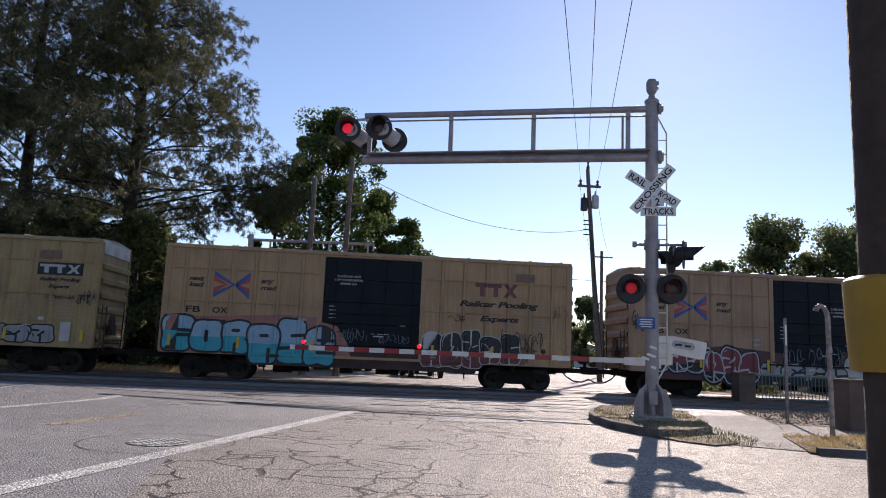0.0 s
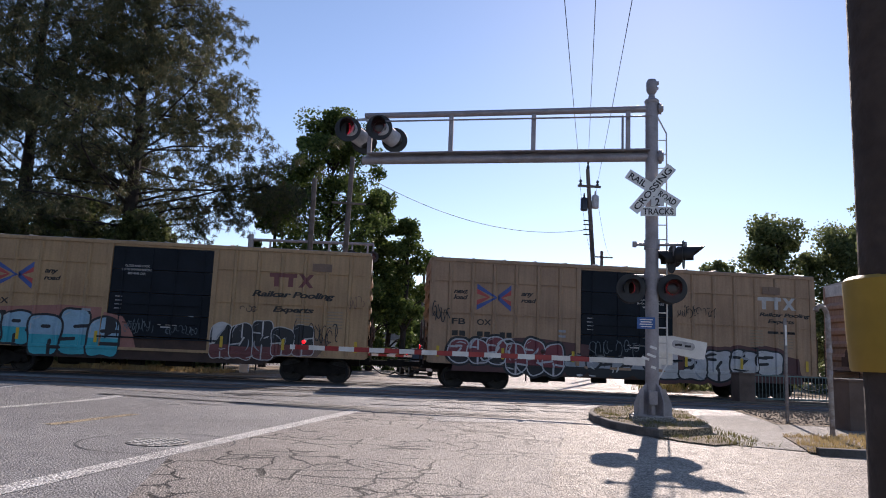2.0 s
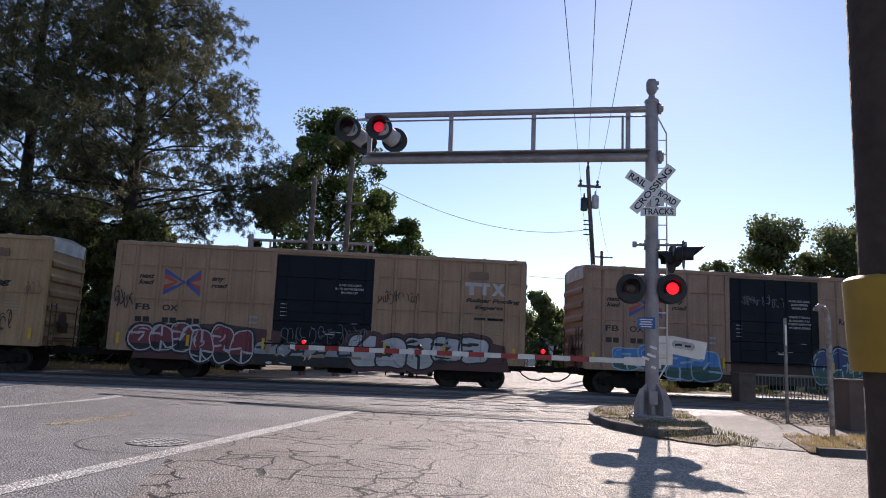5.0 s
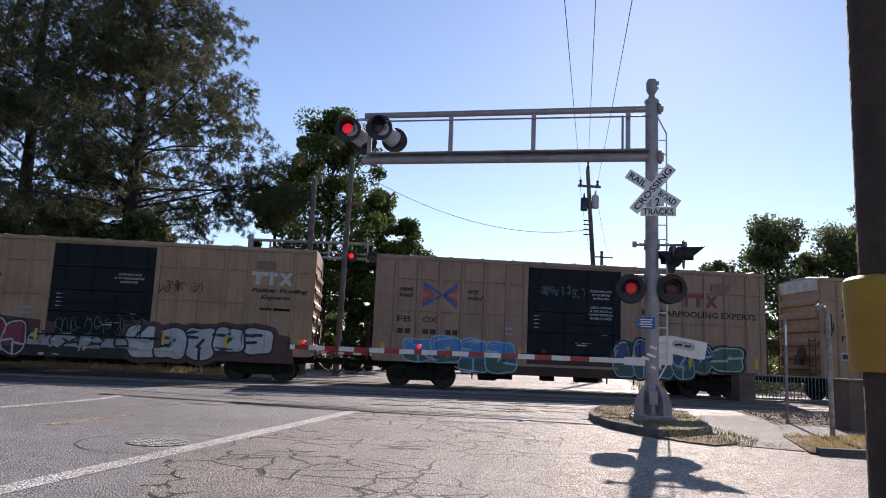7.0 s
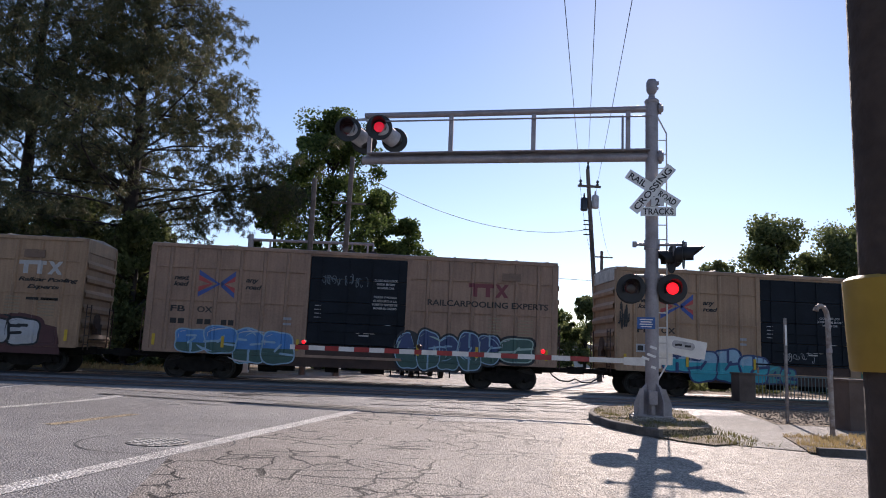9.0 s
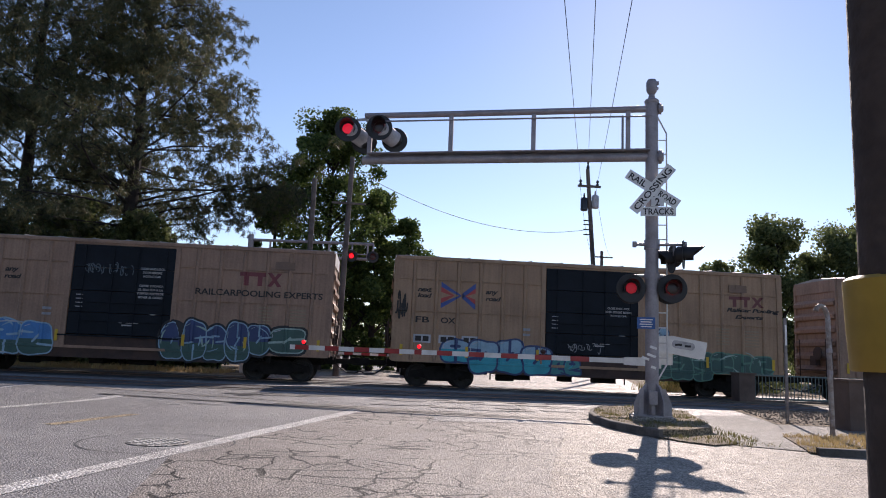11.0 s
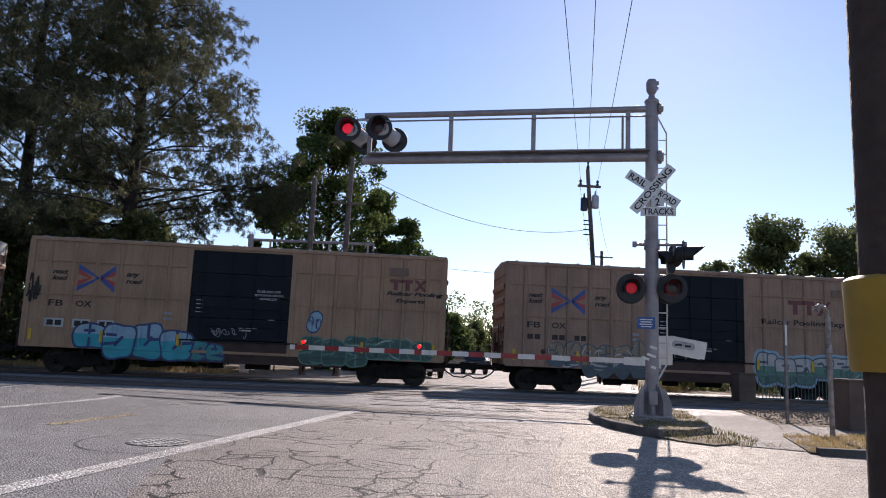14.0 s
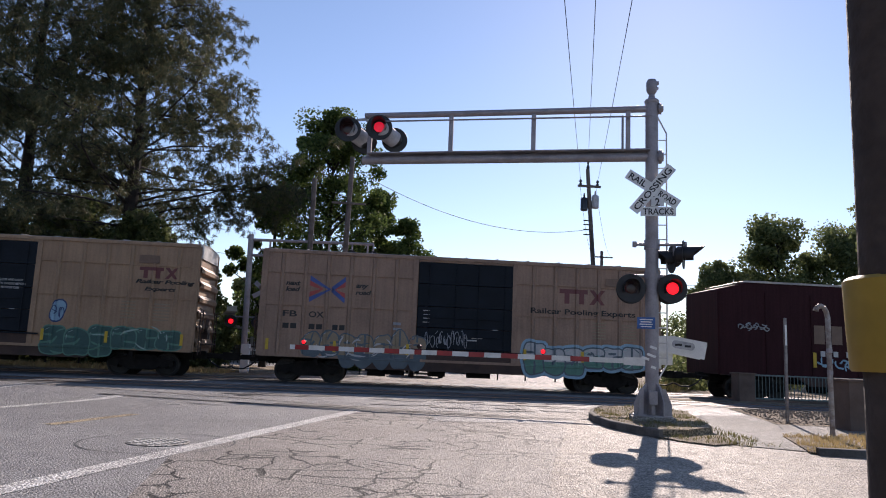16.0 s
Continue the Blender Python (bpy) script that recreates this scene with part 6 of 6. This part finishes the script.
    tagged(hedge, "low dark scrub along the far side of the tracks", "hedge", kind="stuff")
    # cypress and distant woods
    rng = random.Random(40)
    cs = [(rng.gauss(0, 0.25), rng.gauss(0, 0.25), 1 + i * 0.25) for i in range(20)]
    cy = thing("cypress_tree", pose(-8.1, 66, 0), "slim dark cypress beside a building", "tree")
    bm = bmesh.new()
    limb(bm, [Vector((0, 0, -0.1)), Vector((0, 0, 6.0))], 0.15, 0.03)
    part("trunk", bm, BARK, cy)
    part("crown", leaf_mesh("crown", cs, [0.7 - 0.03 * i for i in range(20)], 120, 0.2, OLIVE_LEAVES, 41), OLIVE_LEAVES, cy)
    cs, rs = [], []
    for i in range(620):
        x = rng.uniform(-90, 150)
        h = 9.5 + 6.0 * abs(noise.noise((x * 0.04, 1, 0)))
        cs.append((x, rng.uniform(150, 175), rng.uniform(0.5, h)))
        rs.append(rng.uniform(1.4, 3.2))
    wood = new("distant_trees", leaf_mesh("distant_trees", cs, rs, 190, 0.6, OLIVE_LEAVES, 42))
    tagged(wood, "hazy line of distant trees", "trees", kind="stuff")
    # dry bank on the far side of the track, under the pines
    blades("dry_grass", 5000, lambda r: (r.uniform(-34, -7), r.uniform(33.0, 36), 0.02), 0.28, 0.03, STRAW, "dry straw grass on the bank beyond the rails", "grass", 0.8)
    blades("weeds", 500, lambda r: (13.3 + r.gauss(0, 0.5), 33.5 + r.gauss(0, 0.35), 0.0), 0.5, 0.03, WEED, "low green-yellow bush beside the rails", "weeds", 0.9)


# ---- poles and wires ----


def wire(a, b, sag, r=0.010, label="thin black overhead cable"):
    a, b = Vector(a), Vector(b)
    bm = bmesh.new()
    pts = []
    for i in range(25):
        t = i / 24
        pts.append(a.lerp(b, t) - Vector((0, 0, sag * 4 * t * (1 - t))))
    run(bm, pts, r, 5)
    tagged(part("overhead_cable", bm, WIRE), label, "cable", "overhead cables")


def build_poles():
    p = thing("utility_pole", pose(13.74, 44.2, -0.393) @ Matrix.Scale(1.3, 4), "leaning wooden utility pole with two grey transformers", "utility pole")
    top = Vector((-0.74, 0, 10.75))
    bm = bmesh.new()
    tube(bm, (0.02, 0, -0.3), top, 0.135, 0.095, 14)
    part("pole", bm, POLE_WOOD, p, smooth=True)
    bm = bmesh.new()
    box(bm, -0.69, -0.14, 9.85, 1.15, 0.09, 0.11)
    part("cross_arm", bm, POLE_WOOD, p)
    for dx in (-1.13, -0.27):
        bm = bmesh.new()
        lathe(bm, [(9.85, 0.03), (9.95, 0.08), (10.02, 0.04), (10.08, 0.09), (10.18, 0.03)], 10, "Z", (dx, -0.14, 0))
        part("insulator", bm, GLASS_DARK, p)
    for dx, z, m in ((-0.92, 8.95, CAR_DARK), (-0.36, 9.1, HOOD_GREY)):
        bm = bmesh.new()
        lathe(bm, [(z - 0.34, 0.14), (z - 0.3, 0.18), (z + 0.26, 0.18), (z + 0.31, 0.14), (z + 0.34, 0.05), (z + 0.55, 0.03)], 14, "Z", (dx, -0.08, 0))
        part("transformer", bm, m, p, "cylindrical transformer", True)
    bm = bmesh.new()
    for z in (7.4, 7.65, 7.9, 8.1):
        box(bm, -0.8, -0.2, z, 0.34, 0.05, 0.05)
    tube(bm, (-0.55, -0.17, 7.6), (0.12, -0.2, 0.5), 0.03, seg=6)
    part("cable_bracket", bm, WIRE, p)
    bm = bmesh.new()
    lathe(bm, [(10.7, 0.05), (10.85, 0.09), (11.0, 0.03), (11.1, 0.07), (11.15, 0.02)], 10, "Z", (-0.72, 0, 0))
    part("insulator", bm, GLASS_DARK, p)
    # three lines that come over the street
    for end, through_p in (((12.27, 44.0, 12.74), (3.72, 14.79, 9.3)), ((12.8, 44.2, 14.04), (4.37, 14.68, 9.3)), ((13.39, 44.0, 12.74), (5.13, 14.55, 9.3))):
        e, q = Vector(end), Vector(through_p)
        far = e + (q - e) * 1.7
        wire(e, far, 0.25)
    wire((12.64, 44.0, 9.54), (-2.0, 36, 10.6), 1.25, 0.016)
    wire((13.26, 44.0, 12.6), (18.2, 56, 9.7), 1.0, 0.01)
    wire((12.22, 44.0, 12.6), (16.7, 56, 9.7), 1.0, 0.01)
    wire((3.9, 69.8, 9.8), (46, 60, 8.9), 0.7, 0.02)
    wire((3.9, 69.8, 9.8), (-30, 66, 11), 0.7, 0.02)
    for x, y, z0, z1, lean, arm in ((-3.8, 36, 0, 9.9, -0.02, False), (-2.15, 36, 0, 11.15, 0.18, True), (17.44, 56, 0, 10.1, 0.0, True), (3.9, 70, 0, 10.5, 0, True), (8.6, 95, 0, 7.8, 0, False), (42.0, 52, 0, 11.3, 0, False)):
        q = thing("utility_pole", pose(x, y, 0), "weathered wooden utility pole", "utility pole", "utility poles")
        bm = bmesh.new()
        tube(bm, (0, 0, -0.3), (lean, 0, z1), 0.16, 0.12, 12)
        part("pole", bm, POLE_WOOD, q, smooth=True)
        if arm:
            bm = bmesh.new()
            box(bm, lean * 0.7, -0.13, z1 - 0.5 if x > 0 else z1 * 0.78, 1.7, 0.09, 0.1)
            part("cross_arm", bm, POLE_WOOD, q)


def build_far_side():
    # the same kind of gantry on the far side, arm over the other lane
    F = pose(-6.85, 37, 0, 0, 0, 0)
    s = thing("signal_gantry", F, "grey cantilever signal gantry on the far side of the tracks", "railway signal")
    bm = bmesh.new()
    tube(bm, (0, 0, 0), (-0.1, 0, 7.0), 0.16, 0.14, 18)
    part("mast", bm, GALV, s, smooth=True)
    for z in (6.72, 5.92):
        bm = bmesh.new()
        tube(bm, (-0.2, 0, z), (6.2, 0, z + 0.1), 0.075, seg=14)
        part("chord", bm, GALV, s, smooth=True)
    for x in (0.9, 3.9, 5.9):
        bm = bmesh.new()
        box(bm, x, 0, 6.35, 0.09, 0.09, 0.8)
        part("truss_post", bm, GALV, s)
    bm = bmesh.new()
    tube(bm, (0.2, -0.1, 6.2), (5.9, -0.1, 6.25), 0.025, seg=6)
    part("hand_rail", bm, GALV, s)
    bm = bmesh.new()
    for a in (35, -35):
        box(bm, 0.75, 0.2, 4.15, 1.3, 0.02, 0.23, Matrix.Rotation(radians(a + 5), 4, "Y"))
    part("crossbuck_back", bm, GALV, s, "bare metal back of a crossing sign")
    bm = bmesh.new()
    tube(bm, (-0.75, 0, 2.75), (0.8, 0, 2.75), 0.04, seg=8)
    part("lower_arm", bm, GALV, s)
    bm = bmesh.new()
    for x in (5.1, 6.19):
        tube(bm, (x, 0, 6.8), (x, -0.28, 6.5), 0.04, seg=8)
        tube(bm, (x, -0.28, 6.5), (x, -0.28, 6.2), 0.05, seg=8)
    part("lamp_bracket", bm, GALV, s)
    for x, y, z, lit in ((-7.55, 36.7, 2.5, 1), (-6.25, 36.7, 2.5, 0), (-0.66, 36.6, 6.1, 1), (-1.75, 36.6, 6.1, 0)):
        lamp, lens = signal_lamp("signal_lamp", face_to(x, y, z, 0), "black crossing signal lamp on the far side", 0.25)
        LIT_NOW.append((lens, bool(lit)))
    g = thing("crossing_gate", pose(-6.6, 36.1, 0), "striped crossing gate arm on the far side of the tracks", "crossing gate")
    bm = bmesh.new()
    box(bm, 0, 0, 0.7, 0.4, 0.4, 1.4, bevel=0.03)
    part("gate_machine", bm, WHITE, g)
    for i in range(19):
        bm = bmesh.new()
        box(bm, 0.2 + 0.42 * i + 0.21, -0.22, 1.14, 0.42, 0.04, 0.12)
        part("stripe", bm, RED_ARM if i % 2 else WHITE_ARM, g)
    for x in (4.0, 7.9):
        lens = shared("lens", GATE_LENS[0], g, "small red arm lamp")
        lens.location = (x, -0.26, 1.26)
        bm = bmesh.new()
        box(bm, x, -0.22, 1.23, 0.06, 0.05, 0.14)
        part("lamp_housing", bm, BLACK, g)
    # low building with a canopy and its neighbours
    b = thing("low_building", pose(-14, 60, 0), "low pale flat-roofed building with a dark glazed front", "building")
    for nm, x, y, z, sx, sy, sz, m in (("wall", 0, 4, 2.0, 13, 6, 4.0, PANEL_GREY), ("roof", 0, 3, 4.2, 14.5, 10, 0.4, PANEL_WHITE), ("upper_storey", 2.6, 6, 5.0, 2.4, 3, 1.6, PANEL_WHITE)):
        bm = bmesh.new()
        box(bm, x, y, z, sx, sy, sz)
        part(nm, bm, m, b)
    for i in range(5):
        bm = bmesh.new()
        box(bm, -5 + i * 2.4, 0.98, 1.5, 1.9, 0.06, 2.4)
        part("window", bm, GLASS_DARK, b)
        bm = bmesh.new()
        box(bm, -6.2 + i * 2.4, -1.5, 2.0, 0.18, 0.18, 4.0)
        part("post", bm, PANEL_WHITE, b)
    for x, y, w, h in ((2.5, 118, 9, 3.2), (30, 120, 14, 3.4)):
        b = thing("house", pose(x, y, 0), "small pale house with a grey gable roof far down the street", "house", "far houses")
        bm = bmesh.new()
        box(bm, 0, 4, h / 2, w, 8, h)
        part("wall", bm, PANEL_WHITE, b)
        bm = bmesh.new()
        prism(bm, [(-w / 2 - 0.4, h), (w / 2 + 0.4, h), (0, h + 2.0)], -0.4, 8.4)
        part("roof", bm, ROOFING, b)
        for dx in (-0.28, 0.2):
            bm = bmesh.new()
            box(bm, dx * w, -0.02, h * 0.5, 1.3, 0.06, 1.1)
            part("window", bm, GLASS_DARK, b)
    # fence of pale boards far behind, seen under the cars
    f = thing("far_fence", pose(-30, 52, 0), "dark slatted fence beyond the street", "fence")
    bm = bmesh.new()
    for z in (0.3, 1.1):
        box(bm, 13.5, 0, z, 27, 0.05, 0.06)
    part("rail_bar", bm, GRIME, f)
    bm = bmesh.new()
    box(bm, 0, 0, 0.7, 0.05, 0.03, 1.3)
    me = mesh_of(bm, "picket", GRIME)
    for i in range(108):
        shared("picket", me, f).location = (i * 0.25, -0.04, 0)


def vehicle(x, y, turn, paint, label, tall=1.5):
    """A car that faces -y in its own frame: shaped body, glazed cabin, lights, four wheels."""
    v = thing("car", pose(x, y, 0, 0, 0, turn), label, "car", "waiting cars")
    bm = bmesh.new()
    prof = [(-2.2, 0.35), (-2.25, 0.6), (-2.15, 0.82), (-1.1, 0.95), (1.6, 0.98), (2.15, 0.95), (2.25, 0.6), (2.2, 0.35)]
    prism(bm, prof, -0.9, 0.9)
    bm.transform(Matrix.Rotation(radians(90), 4, "Z"))
    bmesh.ops.bevel(bm, geom=bm.edges[:], offset=0.06, segments=2, affect="EDGES")
    part("body", bm, paint, v, smooth=True)
    bm = bmesh.new()
    prism(bm, [(-1.15, 0.93), (-0.5, tall), (1.1, tall + 0.02), (1.75, 0.96)], -0.78, 0.78)
    bm.transform(Matrix.Rotation(radians(90), 4, "Z"))
    bmesh.ops.bevel(bm, geom=bm.edges[:], offset=0.06, segments=2, affect="EDGES")
    part("cabin", bm, paint, v, smooth=True)
    bm = bmesh.new()
    prism(bm, [(-1.1, 1.0), (-0.56, tall - 0.06), (-0.6, tall - 0.06), (-1.14, 1.0)], -0.68, 0.68)
    prism(bm, [(-0.85, 1.02), (-0.45, tall - 0.08), (1.0, tall - 0.08), (1.5, 1.02)], -0.79, 0.79)
    bm.transform(Matrix.Rotation(radians(90), 4, "Z"))
    part("window", bm, GLASS_DARK, v)
    for s in (-1, 1):
        bm = bmesh.new()
        box(bm, s * 0.66, -2.2, 0.72, 0.36, 0.12, 0.16, bevel=0.03)
        part("headlight", bm, WHITE, v, "pale headlight")
        for q in (-1.4, 1.4):
            w = new("wheel")
            w.parent = v
            w.location = (s * 0.82, q, 0.33)
            bm = bmesh.new()
            lathe(bm, [(-0.11, 0.25), (-0.1, 0.32), (0.1, 0.32), (0.11, 0.25)], 20, "X")
            part("tyre", bm, TYRE, w)
            bm = bmesh.new()
            lathe(bm, [(-0.115, 0.2), (0.115, 0.2)], 14, "X")
            part("rim", bm, GALV, w)
    bm = bmesh.new()
    box(bm, 0, -2.24, 0.55, 0.9, 0.06, 0.2)
    part("grille", bm, BLACK, v)
    bm = bmesh.new()
    box(bm, 0, -2.28, 0.45, 0.32, 0.02, 0.15)
    part("plate", bm, WHITE, v)


def build_near_pole():
    p = thing("near_post", pose(1.16, 1.49, 0), "dark weathered wooden post with a yellow plastic band", "post")
    bm = bmesh.new()
    tube(bm, (0.07, 0.08, -0.2), (-0.065, -0.09, 2.6), 0.1, 0.094, 26)
    part("post", bm, DARK_WOOD, p, smooth=True)
    bm = bmesh.new()
    lathe(bm, [(1.31, 0.118), (1.315, 0.122), (1.4, 0.127), (1.5, 0.131), (1.512, 0.131), (1.52, 0.122)], 32, "Z", (0.005, 0.0, 0))
    part("band", bm, YELLOW_BAND, p, smooth=True)


build_ground()
build_corner()
build_fences()
build_signal()
build_gate()
build_train()
build_poles()
build_far_side()
vehicle(2.3, 40.5, 8, CAR_DARK, "dark car waiting on the far side of the crossing", 1.55)
vehicle(2.9, 47.5, 10, CAR_WHITE, "white car waiting behind a dark one", 1.6)
vehicle(6.4, 52.0, 190, CAR_DARK, "dark car driving away down the street", 1.6)
build_near_pole()
build_trees()

# ---- unseen wall left of the camera, added to hold back skylight ----
def plain_wall(name, x0, x1, y0, y1, h):
    bm = bmesh.new()
    box(bm, (x0 + x1) / 2, (y0 + y1) / 2, h / 2 - 0.1, x1 - x0, y1 - y0, h + 0.2)
    tagged(part(name, bm, STUCCO), "added unseen brown wall that blocks skylight from the left", "wall", kind="structure")


# out of view; its height darkens the left part of the train
plain_wall("sky_blocker_west", -22, -21.6, -25, 17, 13.0)

# ---- movement ----
TRAIN_T = list(range(17))
TRAIN_X = [-8.312, -12.337, -16.315, -20.288, -24.289, -28.338, -32.449, -36.63, -40.883, -45.207, -49.599, -54.07, -58.63, -63.22, -67.82, -72.538, -77.363]
TRAIN_FIT = np.polyfit(TRAIN_T, TRAIN_X, 5)
BLINK, BLINK_START, BLINK_LIT = 1.343, 0.66, 0.62


def motions():
    """The train rolls to the left and gathers speed, its wheels turn, and the lamps flash in turn."""
    for k, car in enumerate(TRAIN):
        walk(car, [(t, pose(float(np.polyval(TRAIN_FIT, t)) + (k - 1) * PITCH, TRACK_Y, 0)) for t in range(0, 17)])
    start = float(np.polyval(TRAIN_FIT, 0))
    for w in WHEELS:
        x, y, z = w.location
        rows = []
        for i in range(0, 133):
            t = min(16.0, i * 0.1225)
            rows.append((t, pose(x, y, z, 0, math.degrees((float(np.polyval(TRAIN_FIT, t)) - start) / 0.46), 0)))
        walk(w, rows)
    for lens, first in LIT_NOW:
        x, y, z = lens.location
        on = lambda t: ((t - BLINK_START - (0 if first else BLINK / 2)) % BLINK) < BLINK_LIT
        rows, angle, was, last = [(0.0, pose(x, y, z, 0, 0, 0 if on(0.0) else 180))], 0 if on(0.0) else 180, on(0.0), 0.0
        for i in range(1, 16 * FPS):
            t = i / FPS
            if on(t) != was:
                if t - 1 / FPS > last:
                    rows.append((t - 1 / FPS, pose(x, y, z, 0, 0, angle)))
                for j in (1, 2):
                    rows.append((t + (j - 1) / FPS, pose(x, y, z, 0, 0, angle + 60 * j)))
                angle += 180
                last = t + 2 / FPS
                rows.append((last, pose(x, y, z, 0, 0, angle)))
                was = on(t)
        rows = [r for r in rows if r[0] < 15.95] + [(16.0, pose(x, y, z, 0, 0, angle))]
        walk(lens, rows)


motions()
